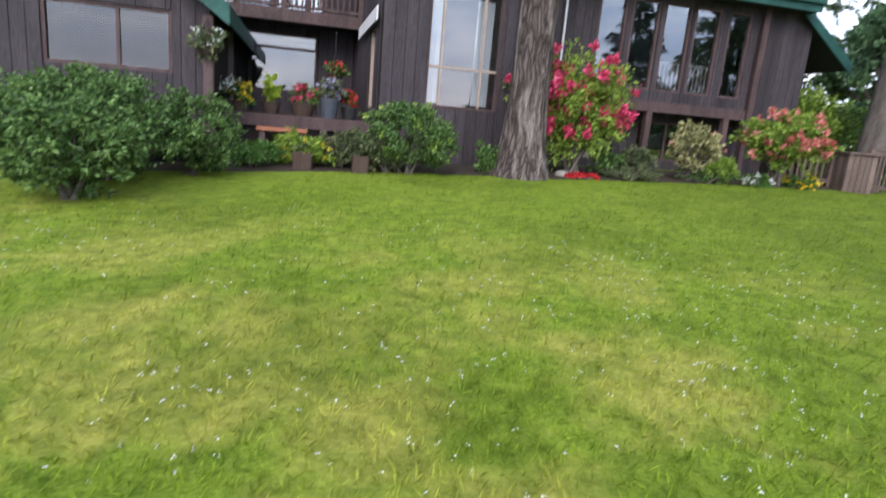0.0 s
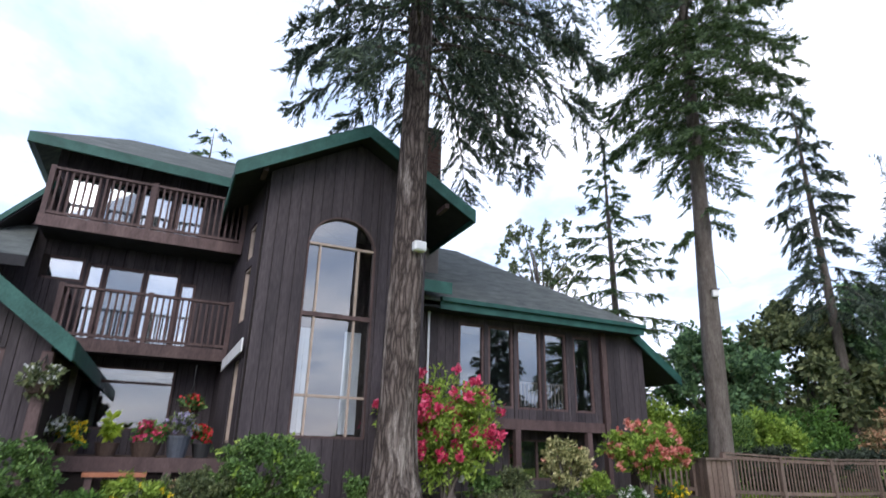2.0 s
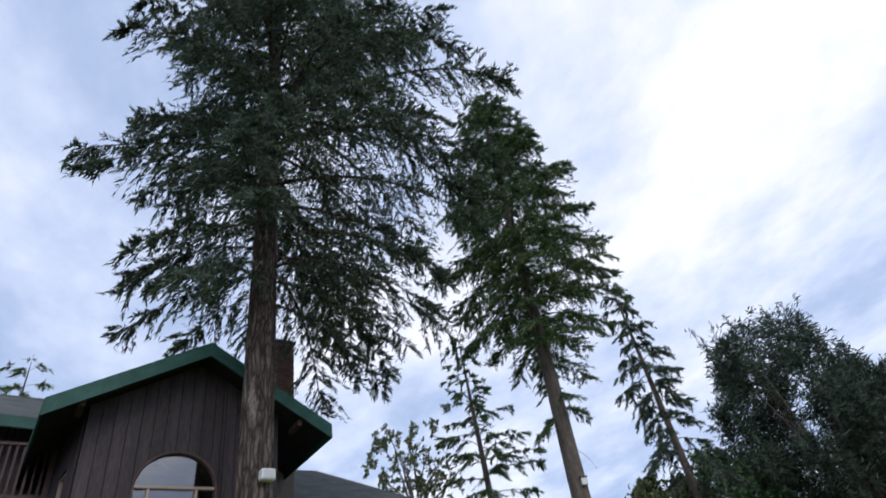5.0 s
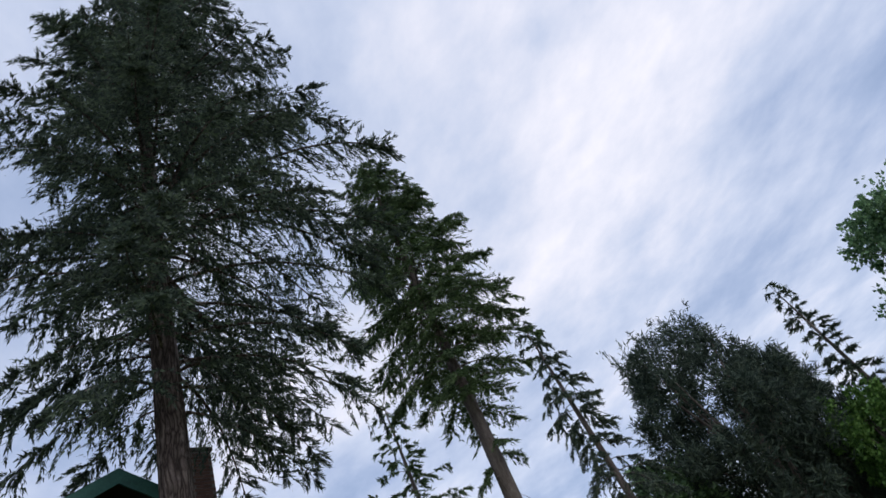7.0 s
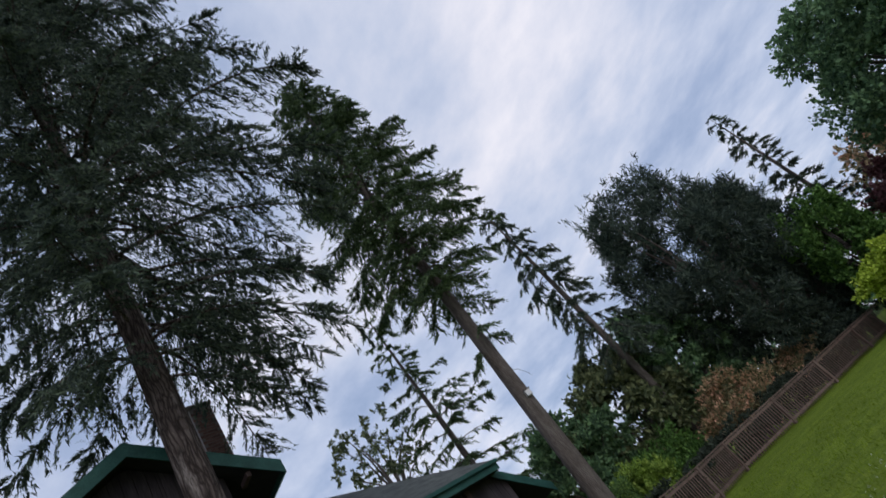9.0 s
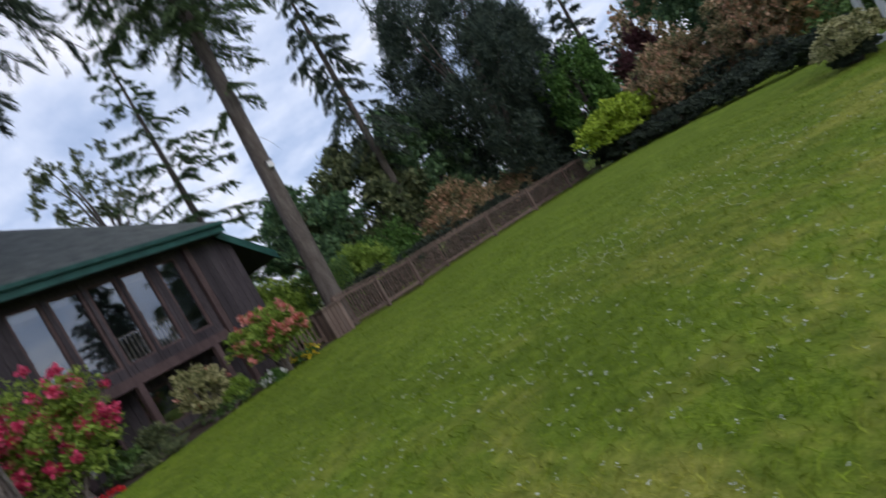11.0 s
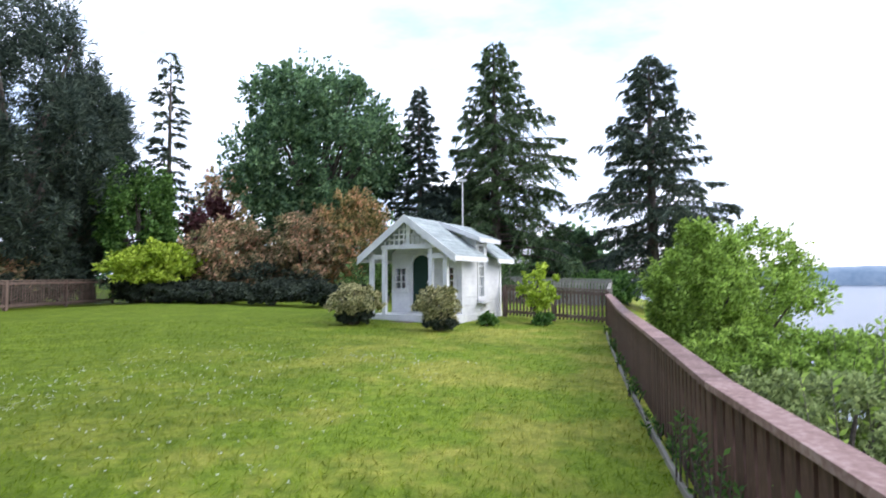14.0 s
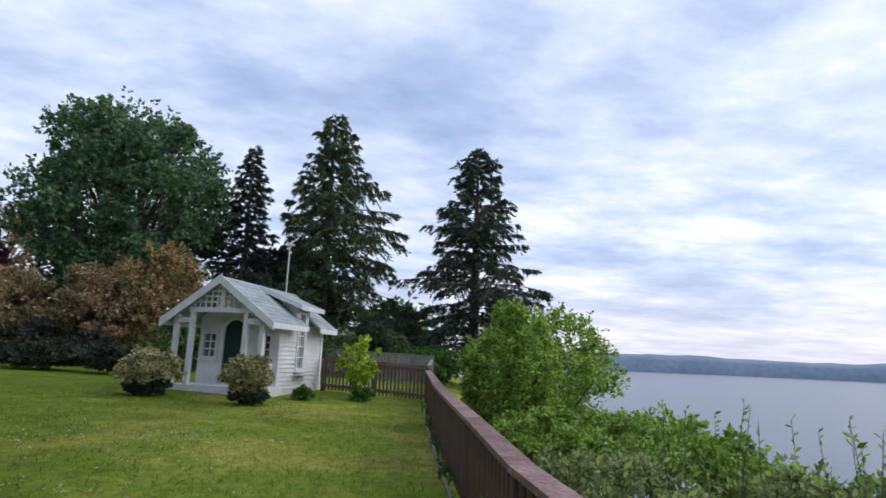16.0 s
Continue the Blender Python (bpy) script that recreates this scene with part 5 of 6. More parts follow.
for q, w_ in ((1.75, 1.9), (2.35, 2.49)):
    boxes("dormer_front", M["white"], dm, (X1 + 0.001, X1 + 0.04, q, w_, EZ, 2.84))
boxes("dormer_head", M["white"], dm, (X1 + 0.001, X1 + 0.04, 1.9, 2.35, 2.67, 2.84))
mast = thing("antenna_mast", "thin grey metal antenna mast behind the shed", "mast", Matrix.Translation((20.2, 1.3, height(20.2, 1.3))))
bm = bmesh.new()
tube(bm, [(0, 0, -0.1), (0, 0, 2.1), (0, 0, 4.05)], (0.03, 0.025, 0.02), 8)
part("pole", bm, M["metal"], mast)
boxes("antenna_head", M["metal"], mast, (-0.03, 0.03, -0.12, 0.12, 3.96, 4.02))


# ---- fences ----
def picket_fence(name, label, a, b, H, bays, mat, capmat, picket, gap, cap=0.14, ground_gap=0.06, group=""):
    """Posts, two rails, a cap and single pickets from a to b along the lawn."""
    a, b = Vector(a), Vector(b)
    L = (b - a).length
    ang = math.atan2(b.y - a.y, b.x - a.x)
    f = thing(name, label, "fence", Matrix.Translation((a.x, a.y, 0)) @ pose(0, 0, 0, 0, 0, math.degrees(ang)), group)
    def gz(s):
        q = a + (b - a) * (s / L)
        return height(q.x, q.y)
    zs = [gz(L * i / bays) for i in range(bays + 1)]
    for i in range(bays + 1):
        s = L * i / bays
        boxes("post", M[mat], f, (s - 0.05, s + 0.05, -0.05, 0.05, zs[i] - 0.1, zs[i] + H - 0.03))
    for i in range(bays):
        s0, s1 = L * i / bays, L * (i + 1) / bays
        z0, z1 = zs[i], zs[i + 1]
        bm = bmesh.new()
        beam(bm, (s0, 0, z0 + H - 0.015), (s1, 0, z1 + H - 0.015), cap, 0.04)
        part("cap_rail", bm, M[capmat], f, "weathered top rail")
        for hh in (0.16, H - 0.11):
            bm = bmesh.new()
            beam(bm, (s0 + 0.05, 0, z0 + hh), (s1 - 0.05, 0, z1 + hh), 0.045, 0.085)
            part("rail", bm, M[mat], f)
    return f, L, gz, zs


def pickets(f, L, gz, H, width, step, mat, dy, s0=0.0, s1=None, lo=0.05):
    me = mesh_of("picket", [(x, y, z) for z in (lo, H - 0.05) for y in (-0.01, 0.01) for x in (-width / 2, width / 2)], [(0, 2, 3, 1), (4, 5, 7, 6), (0, 1, 5, 4), (1, 3, 7, 5), (3, 2, 6, 7), (2, 0, 4, 6)], M[mat])
    n = int(((s1 or L) - s0) / step)
    for i in range(n):
        s = s0 + step * (i + 0.5)
        o = part("picket", me, M[mat], f)
        o.location = (s, dy, gz(s))


for xa, xb, bays in ((12.9, 19.0, 3), (6.8, 12.9, 3), (-5.0, 6.8, 6)):
    f, L, gz, zs = picket_fence("sea_fence", "red-brown stained board fence with a weathered cap rail", (xa, fence_y(xa), 0), (xb, fence_y(xb), 0), 0.82, bays, "fence", "rail_cap", 0.1, 0.02, 0.155, group="sea fence runs")
    pickets(f, L, gz, 0.82, 0.1, 0.135, "fence", 0.035)
f, L, gz, zs = picket_fence("cross_fence", "brown wooden picket fence beside the shed", (20.4, 0.1, 0), (19.1, fence_y(19.0), 0), 0.92, 2, "oldfence", "oldfence", 0.05, 0.05, 0.1)
pickets(f, L, gz, 0.92, 0.05, 0.11, "oldfence", 0.03)
f, L, gz, zs = picket_fence("boundary_fence", "grey weathered fence running on past the corner", (19.15, fence_y(19.15), 0), (27.0, -3.6, 0), 0.95, 4, "edging", "edging", 0.1, 0.02, 0.1)
pickets(f, L, gz, 0.95, 0.1, 0.13, "edging", 0.03)
f, L, gz, zs = picket_fence("boundary_fence", "grey weathered fence across the next garden", (27.0, -3.6, 0), (28.2, 0.6, 0), 1.1, 2, "edging", "edging", 0.1, 0.02, 0.1)
pickets(f, L, gz, 1.1, 0.1, 0.13, "edging", 0.03)
f, L, gz, zs = picket_fence("back_fence", "weathered brown baluster fence in front of the slender tree", (8.95, 14.0, 0), (14.5, 16.6, 0), 1.06, 3, "oldfence", "oldfence", 0.07, 0.04, 0.12)
pickets(f, L, gz, 1.06, 0.04, 0.13, "oldfence", 0.0)
f, L, gz, zs = picket_fence("back_fence", "weathered brown baluster fence at the lawn's far edge", (14.5, 16.6, 0), (26.5, 18.2, 0), 1.06, 4, "oldfence", "oldfence", 0.07, 0.04, 0.12)
pickets(f, L, gz, 1.06, 0.04, 0.13, "oldfence", 0.0)
f, L, gz, zs = picket_fence("garden_gate_fence", "brown picket fence in front of the flower bed", (7.0, 14.3, 0), (8.2, 13.95, 0), 0.85, 1, "oldfence", "oldfence", 0.07, 0.04, 0.1)
pickets(f, L, gz, 0.85, 0.04, 0.125, "oldfence", 0.0)
cz = height(8.55, 13.9)
bin_ = thing("wooden_bin", "square brown board planter box at the fence corner", "planter", Matrix.Translation((8.55, 13.9, cz)) @ pose(0, 0, 0, 0, 0, 15))
for i in range(5):
    boxes("board", M["oldfence"], bin_, (-0.35 + 0.14 * i, -0.225 + 0.14 * i, -0.35, -0.32, -0.03, 0.85))
    boxes("board", M["oldfence"], bin_, (0.32, 0.35, -0.31 + 0.13 * i, -0.19 + 0.13 * i, -0.03, 0.85))
    boxes("board", M["oldfence"], bin_, (-0.35, -0.32, -0.31 + 0.13 * i, -0.19 + 0.13 * i, -0.03, 0.85))
boxes("lid", M["oldfence"], bin_, (-0.4, 0.4, -0.4, 0.4, 0.852, 0.9))

# ---- trees ----
fir = conifer("fir_tree", "tall fir with furrowed grey-brown bark and drooping dark limbs", (1.19, 10.0), 32.5, 0.35, 8.7,
              lambda u: 4.75 * (1 - u) ** 0.46 * (0.7 + 0.46 * min(1, u * 5)), 215, "fir", 11, 0.185, 40, 0.5, (0.013, 0), "fir_bark", (-0.3, 0.3), 1.35, 0.95, 0.05, 64, None, 0, 0.25, 1.45)
lamp = thing("floodlight", "white floodlight fixed to the fir's trunk", "lamp", pose(1.47, 9.72, 5.44, 0, 0, 28))
boxes("housing", M["white"], lamp, (-0.13, 0.13, -0.16, 0.0, -0.1, 0.1), bevel=0.02)
boxes("lens", M["metal"], lamp, (-0.1, 0.1, -0.17, -0.161, -0.07, 0.07))
boxes("bracket", M["metal"], lamp, (-0.03, 0.03, 0.0, 0.08, -0.04, 0.04))
conifer("cedar_tree", "slender conifer with a bare straight trunk and green crown", (9.3, 14.9), 23.0, 0.31, 9.4,
        lambda u: 3.6 * (1 - u) ** 0.6 * (0.55 + 0.6 * min(1, u * 3)), 160, "fir_light", 12, 0.165, 40, 0.4, (0.045, 0.0), "bark2", None, 0.4, 0.75, 0.0, 18, None, 8, 0.25, 1.75)
boxm = thing("bird_box", "small grey box fixed to the slender tree", "box", pose(9.6, 14.63, 6.0))
boxes("body", M["metal"], boxm, (-0.09, 0.09, -0.09, 0.02, -0.1, 0.1), bevel=0.01)
boxes("cap", M["stone"], boxm, (-0.11, 0.11, -0.11, 0.02, 0.101, 0.13))
conifer("ragged_fir", "ragged dark conifer with broken limbs", (16.6, 20.2), 15.6, 0.24, 5.5, lambda u: 2.4 * (1 - u) ** 0.45 * (0.5 + 0.5 * abs(math.sin(u * 9))), 66, "fir", 13, 0.22, 30, 0.6, (0.004, 0), "bark2", None, 0.3, 1.0, 0.15, 10, None, 8, 0.25, 1.5)
conifer("open_spruce", "open green conifer behind the roof", (9.6, 24.0), 15.6, 0.24, 3.0, lambda u: 4.0 * (1 - u) ** 0.8, 66, "fir_light", 14, 0.26, 22, 0.3, (0, 0), "bark2", None, 0.3, 0.6, 0.12, 10, None, 0)
conifer("far_fir", "distant conifer top above the roof", (-10.5, 26.0), 16.8, 0.25, 5.0, lambda u: 3.2 * (1 - u) ** 0.5, 45, "fir_light", 15, 0.34, 12, 0.45, (0, 0), "bark2", None, 0.3, 0.7, 0.2, 8)
conifer("far_spruce", "small distant spruce above the ridge", (8.2, 34.0), 14.6, 0.2, 3.0, lambda u: 1.8 * (1 - u) ** 0.9, 50, "fir", 16, 0.34, 12, 0.2, (0, 0), "bark2", None, 0.3, 0.4, 0.05, 8)
conifer("pole_fir", "thin tall conifer behind the hedge", (30.0, 18.0), 12.8, 0.2, 4.0, lambda u: 1.7 * (1 - u) ** 0.35 * (0.5 + 0.5 * abs(math.sin(u * 11))), 60, "fir", 17, 0.34, 15, 0.3, (0, 0), "bark2", None, 0.3, 0.5, 0.15, 8)
conifer("narrow_spruce", "narrow pointed spruce behind the shed", (33.3, 5.5), 11.4, 0.2, 1.0, lambda u: 2.5 * (1 - u) ** 0.8 * (0.9 + 0.2 * math.sin(u * 19)) + 0.1, 170, "pine", 18, 0.25, 34, 0.2, (0, 0), "bark2", None, 0.3, 0.4, 0.0, 8)
conifer("broad_fir", "broad green conifer behind the shed", (32.5, 1.4), 13.1, 0.3, 0.8, lambda u: 5.0 * (1 - u) ** 0.75 * (0.92 + 0.12 * math.sin(u * 14)) + 0.15, 190, "fir_light", 19, 0.24, 30, 0.3, (0, 0), "bark2", (-1.2, 0.22), 0.3, 0.8, 0.0, 9, None, 0, 0.25, 1.1)
conifer("shore_fir", "layered dark fir at the bluff's edge", (32.0, -6.1), 11.4, 0.3, 0.6, lambda u: 4.7 * (1 - u) ** 0.75 * (0.9 + 0.2 * math.sin(u * 23)) + 0.15, 175, "fir", 20, 0.24, 30, 0.28, (0, 0), "bark2", None, 0.3, 0.7, 0.1, 9, 1.0, 0, 0.25, 1.25)

broadleaf("dark_pine", "massive dark blue-green pine", (22.9, 19.6), 13.6, (4.3, 3.6, 6.7), "pine", 48000, 0.31, 31, 0.35, 150, 7.0, 0.18, "bark2", 0.85, (0.11, 0.24))
broadleaf("dark_pine", "massive dark blue-green pine beside its twin", (26.6, 19.6), 11.2, (2.7, 2.6, 5.5), "pine", 26000, 0.34, 32, 0.3, 90, 5.8, 0.16, "bark2", 0.85, (0.12, 0.26))
broadleaf("maple_tree", "large round green maple", (32.3, 10.9), 12.7, (5.1, 5.1, 5.9), "maple", 60000, 0.2, 33, 0.35, 200, 6.9, 0.75, "bark2", 0.85, (0.11, 0.24))
broadleaf("green_tree", "rounded bright green tree", (26.4, 16.8), 6.6, (2.2, 2.0, 3.0), "green_leaf", 22000, 0.16, 34, 0.15, 80, 3.6, 0.6, "bark2", 0.7, (0.12, 0.26))
broadleaf("bronze_tree", "bare twiggy bronze tree in the distance", (37.0, 19.0), 8.6, (2.8, 2.8, 3.0), "rust", 3500, 0.25, 35, 0.15, 30)
broadleaf("red_tree", "dark red leaved tree", (32.0, 17.0), 6.0, (2.2, 2.2, 2.6), "purple", 9000, 0.2, 36, 0.12, 24)
broadleaf("thin_tree", "thin pale budding tree behind the roof", (6.9, 27.0), 13.7, (2.5, 2.5, 3.6), "olive", 4200, 0.16, 37, 0.14, 50, None, 0.6, "bark2", 0.95, (0.1, 0.2))
broadleaf("shade_tree", "dark leafy tree beyond the fence", (15.6, 21.5), 7.2, (3.6, 2.4, 3.5), "olive", 22000, 0.24, 38, 0.15, 90, 3.7, 0.6, "bark2", 0.7, (0.1, 0.24))
broadleaf("shade_tree", "dense dark evergreen beyond the fence", (19.4, 22.0), 8.4, (3.4, 2.6, 4.1), "maple", 20000, 0.24, 39, 0.15, 80, 3.9, 0.6, "bark2", 0.7, (0.1, 0.24))
broadleaf("shade_tree", "dull green tree behind the house corner", (12.4, 21.0), 6.0, (2.8, 2.2, 2.9), "maple", 20000, 0.2, 40, 0.15, 80, 3.1, 0.6, "bark2", 0.7, (0.1, 0.24))

# ---- shrubs along the back ----
shrub("laurel_bush", "broad dull green bush behind the fence", (14.2, 19.2), (2.2, 1.0, 1.35), "green_leaf", 14000, 0.14, 51)
shrub("olive_bush", "olive bush with reddish tips over the fence", (18.3, 19.4), (2.6, 1.2, 1.5), "rust", 18000, 0.14, 52)
shrub("olive_bush", "dull green bush over the fence", (22.6, 19.6), (2.6, 1.1, 1.2), "rust", 14000, 0.14, 53)
shrub("lime_maple", "bright lime-green small maple with layered leaves", (23.9, 14.3), (2.1, 1.7, 1.2), "lime", 11000, 0.15, 54, "shrub", 50, None, 0.7, "", 7, 0.35, 0.66, "bark2", "", 0.3)
shrub("bronze_bush", "large bronze-red leaved bush", (26.6, 12.6), (2.6, 2.0, 1.9), "rust", 22000, 0.145, 55, "shrub", 110)
shrub("bronze_bush", "large bronze bush with green leaves", (27.9, 9.6), (2.4, 2.2, 2.15), "rust", 21000, 0.145, 56, "shrub", 110)
shrub("orange_bush", "tall orange-tinged bush behind the shed", (29.4, 7.8), (2.8, 2.3, 2.75), "orange", 24000, 0.145, 57, "shrub", 110)
shrub("dark_hedge", "dark bushes between the pine trunks", (24.4, 19.0), (2.2, 1.0, 1.5), "pine", 9000, 0.17, 165)
# Low hedges whose dark leaves paint the shade under bushes and trees.
shrub("dark_hedge", "dark low hedge in deep shade", (25.9, 16.7), (2.0, 0.9, 0.8), "painted_shade_leaf", 9000, 0.14, 58)
shrub("dark_hedge", "dark low hedge in shade beside the lawn", (27.0, 14.4), (2.2, 1.4, 0.9), "painted_shade_leaf", 9000, 0.14, 59)
shrub("dark_hedge", "dark shaded bushes under the maple", (31.4, 12.6), (2.0, 3.2, 1.1), "painted_shade_leaf", 11000, 0.16, 161)
shrub("dark_hedge", "dark shaded bushes under the orange bush", (31.6, 7.0), (1.8, 3.0, 1.1), "painted_shade_leaf", 11000, 0.16, 162)
shrub("dark_hedge", "dark low growth at the bronze bush's foot", (24.7, 12.0), (1.2, 2.0, 0.45), "painted_shade_leaf", 7000, 0.12, 163)
shrub("dark_hedge", "dark low growth under the bronze leaves", (25.8, 9.2), (1.2, 1.8, 0.5), "painted_shade_leaf", 7000, 0.12, 164)
# Dark leaf masses paint the shade behind the back fence.
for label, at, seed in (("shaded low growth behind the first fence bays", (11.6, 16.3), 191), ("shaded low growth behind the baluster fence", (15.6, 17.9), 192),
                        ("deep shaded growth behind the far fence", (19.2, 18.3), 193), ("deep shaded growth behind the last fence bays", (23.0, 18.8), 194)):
    shrub("dark_hedge", label, at, (2.3, 0.7, 0.75), "painted_shade_leaf", 8000, 0.12, seed, "shrub", 60)
shrub("dark_hedge", "tall dark evergreen bush behind the shed", (31.2, 4.3), (2.2, 2.3, 2.3), "pine", 14000, 0.2, 166, "shrub", 70)
# Dark growth paints the strip of shade below the bronze bushes.
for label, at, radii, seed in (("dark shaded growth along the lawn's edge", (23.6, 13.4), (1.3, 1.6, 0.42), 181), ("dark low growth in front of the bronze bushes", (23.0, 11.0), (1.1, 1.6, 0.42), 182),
                               ("low growth with shade-dark leaves at the lawn's edge", (22.5, 8.6), (1.1, 1.6, 0.4), 183), ("dark low growth beside the shed", (22.3, 6.2), (1.2, 1.6, 0.45), 184),
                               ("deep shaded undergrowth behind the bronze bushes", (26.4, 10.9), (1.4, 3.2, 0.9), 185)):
    shrub("dark_hedge", label, at, radii, "painted_shade_leaf", 9000, 0.11, seed, "shrub", 60)
shrub("dark_hedge", "tall dark evergreens closing the gap between the firs", (35.0, 3.6), (2.4, 3.6, 3.4), "pine", 16000, 0.24, 186, "shrub", 90)
shrub("dark_hedge", "dark green growth below the shore fir", (34.0, -2.4), (2.4, 2.2, 2.0), "maple", 10000, 0.22, 187, "shrub", 70)
shrub("dark_hedge", "dark low hedge behind the shed", (26.6, 5.4), (1.8, 2.2, 1.1), "hedge", 9000, 0.14, 60)
shrub("dark_hedge", "dark bushes between the shed and the firs", (29.5, 2.0), (2.2, 3.0, 1.2), "hedge", 12000, 0.16, 61)
shrub("dark_hedge", "low bushes at the foot of the firs", (29.0, -3.6), (2.0, 2.0, 0.8), "green_leaf", 9000, 0.16, 62)
shrub("ball_shrub", "clipped round variegated shrub on a short stem", (16.3, 3.3), (0.74, 0.74, 0.42), "varieg", 14000, 0.052, 63, "shrub", 90, None, 0.6, "clipped balls by the shed", 12, 0.16, 0.66, wild=0.12)
shrub("ball_shrub", "clipped round variegated shrub on a short stem", (15.7, 1.18), (0.6, 0.6, 0.44), "varieg", 13000, 0.052, 64, "shrub", 90, None, 0.6, "clipped balls by the shed", 12, 0.14, 0.66, wild=0.12)
# Dark leaves under each ball paint its shaded underside.
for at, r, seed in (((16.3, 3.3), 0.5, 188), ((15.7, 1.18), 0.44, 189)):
    shrub("low_bush", "low growth with shade-dark leaves under the clipped ball", at, (r, r, 0.2), "painted_shade_leaf", 5000, 0.06, seed, "shrub", 60)
shrub("young_tree", "young yellow-green leaved tree by the fence", (18.7, -0.92), (0.95, 0.6, 0.7), "lime", 1700, 0.11, 65, "tree", 70, None, 0.7, "", 6, 0.25, 0.66)
shrub("tuft", "low green tuft at the fence foot", (18.4, -1.0), (0.45, 0.3, 0.15), "green_leaf", 800, 0.13, 66)
shrub("tuft", "low green tuft at the shed's corner", (17.6, 0.35), (0.35, 0.25, 0.16), "green_leaf", 600, 0.12, 67)

# ---- beds in front of the house ----
shrub("hedge_bush", "broad dense hedge bush with glossy leaves", (-4.25, 5.5), (1.55, 1.05, 0.86), "hedge", 25000, 0.064, 71, "shrub", 80)
shrub("hedge_bush", "low hedge bush next to the lawn", (-3.5, 6.6), (0.9, 0.6, 0.68), "hedge", 12000, 0.06, 70, "shrub", 70)
shrub("hedge_bush", "dense hedge bush beside the deck", (-5.2, 7.4), (1.3, 1.0, 0.62), "hedge", 14000, 0.07, 72, "shrub", 80)
shrub("hedge_bush", "dense hedge bush at the lawn's corner", (-3.5, 4.3), (1.0, 0.85, 0.64), "hedge", 14000, 0.07, 73, "shrub", 80)
shrub("leafy_shrub", "rounded green shrub with yellow-green tips", (-0.75, 8.9), (1.0, 0.75, 0.66), "hedge", 18000, 0.055, 74, "shrub", 70, ("yellowgreen", 40, 8, 0.06))
shrub("leafy_shrub", "grey-green shrub at the deck's foot", (-1.55, 8.75), (0.6, 0.5, 0.42), "olive", 10000, 0.05, 75, "shrub", 70)
shrub("rhododendron", "tall rhododendron with bright pink blossoms", (2.15, 11.05), (1.45, 0.7, 1.2), "yellowgreen", 9000, 0.11, 76, "shrub", 46, ("pink", 95, 40, 0.085), 0.4, "", 7, 0.25, 0.66)
shrub("rhododendron", "rhododendron with salmon-pink blossoms", (6.55, 12.45), (1.05, 0.75, 0.64), "yellowgreen", 6500, 0.1, 77, "shrub", 64, ("salmon", 75, 30, 0.075), 0.4, "", 6, 0.35, 0.7)
shrub("andromeda_bush", "pale yellow-green bush with pinkish tips", (4.65, 11.9), (0.66, 0.55, 0.6), "varieg", 7000, 0.08, 78, "shrub", 64, ("salmon", 8, 8, 0.045), 0.4, "", 5, 0.15)
shrub("low_bush", "low olive-brown bush in the bed", (3.5, 11.7), (0.5, 0.4, 0.36), "olive", 2600, 0.07, 79)
shrub("low_bush", "low green bush by the tree", (0.55, 9.9), (0.4, 0.35, 0.35), "hedge", 2200, 0.07, 80)
shrub("low_bush", "low dark green bush in the bed", (2.9, 11.3), (0.45, 0.35, 0.32), "hedge", 2200, 0.07, 81)
shrub("low_bush", "low yellow-green bush in the bed", (5.3, 12.0), (0.4, 0.35, 0.34), "yellowgreen", 2000, 0.07, 82)
shrub("ground_flowers", "patch of fallen red blossoms on the bed", (2.35, 10.6), (0.55, 0.3, 0.06), "red", 700, 0.05, 83, "flowers", 12, None, 0.8, "", 2)
shrub("ground_flowers", "white flowers in the bed", (6.1, 12.0), (0.4, 0.25, 0.14), "green_leaf", 700, 0.1, 84, "flowers", 12, ("whitepetal", 24, 10, 0.05), 0.3, "", 2)
shrub("ground_flowers", "yellow daffodils in the bed", (7.1, 12.6), (0.35, 0.25, 0.17), "green_leaf", 600, 0.12, 85, "flowers", 12, ("yellow", 16, 10, 0.06), 0.25, "", 2)
shrub("tall_hedge", "fresh green bush at the house corner", (8.3, 16.6), (1.9, 1.0, 1.25), "yellowgreen", 14000, 0.12, 86, "shrub", 34)
shrub("tall_hedge", "fresh green bush behind the fence", (11.9, 17.5), (1.5, 0.9, 1.25), "yellowgreen", 11000, 0.12, 87, "shrub", 34)
def box_hedge(label, at, half, seed):
    """A clipped box of dense leaves round a twiggy middle."""
    rng = np.random.default_rng(seed)
    t = thing("clipped_hedge", label, "hedge", Matrix.Translation((at[0], at[1], height(*at))) @ pose(0, 0, 0, 0, 0, 20))
    p = rng.uniform(-1, 1, (13000, 3))
    axis = rng.integers(0, 3, 13000)
    p[np.arange(13000), axis] = np.sign(rng.normal(size=13000)) * rng.uniform(0.88, 1.03, 13000)
    v = p ** 3
    p = p * np.array(half) + np.array((0, 0, half[2]))
    leaves("crown", p, 0.07, M["hedge"], t, 0.5, v, rng, jitter=0.7)
    bm = bmesh.new()
    for k in range(6):
        x, y = rng.uniform(-0.7, 0.7) * half[0], rng.uniform(-0.5, 0.5) * half[1]
        tube(bm, [(x, y, -0.1), (x * 1.1, y, half[2]), (x * 1.2, y, half[2] * 1.8)], (0.03, 0.025, 0.01), 5)
    tagged(part("branchwork", bm, M["bark2"], t), kind="stuff")


box_hedge("dark clipped box hedge behind the slender tree", (9.9, 16.4), (1.0, 0.45, 0.98), 88)
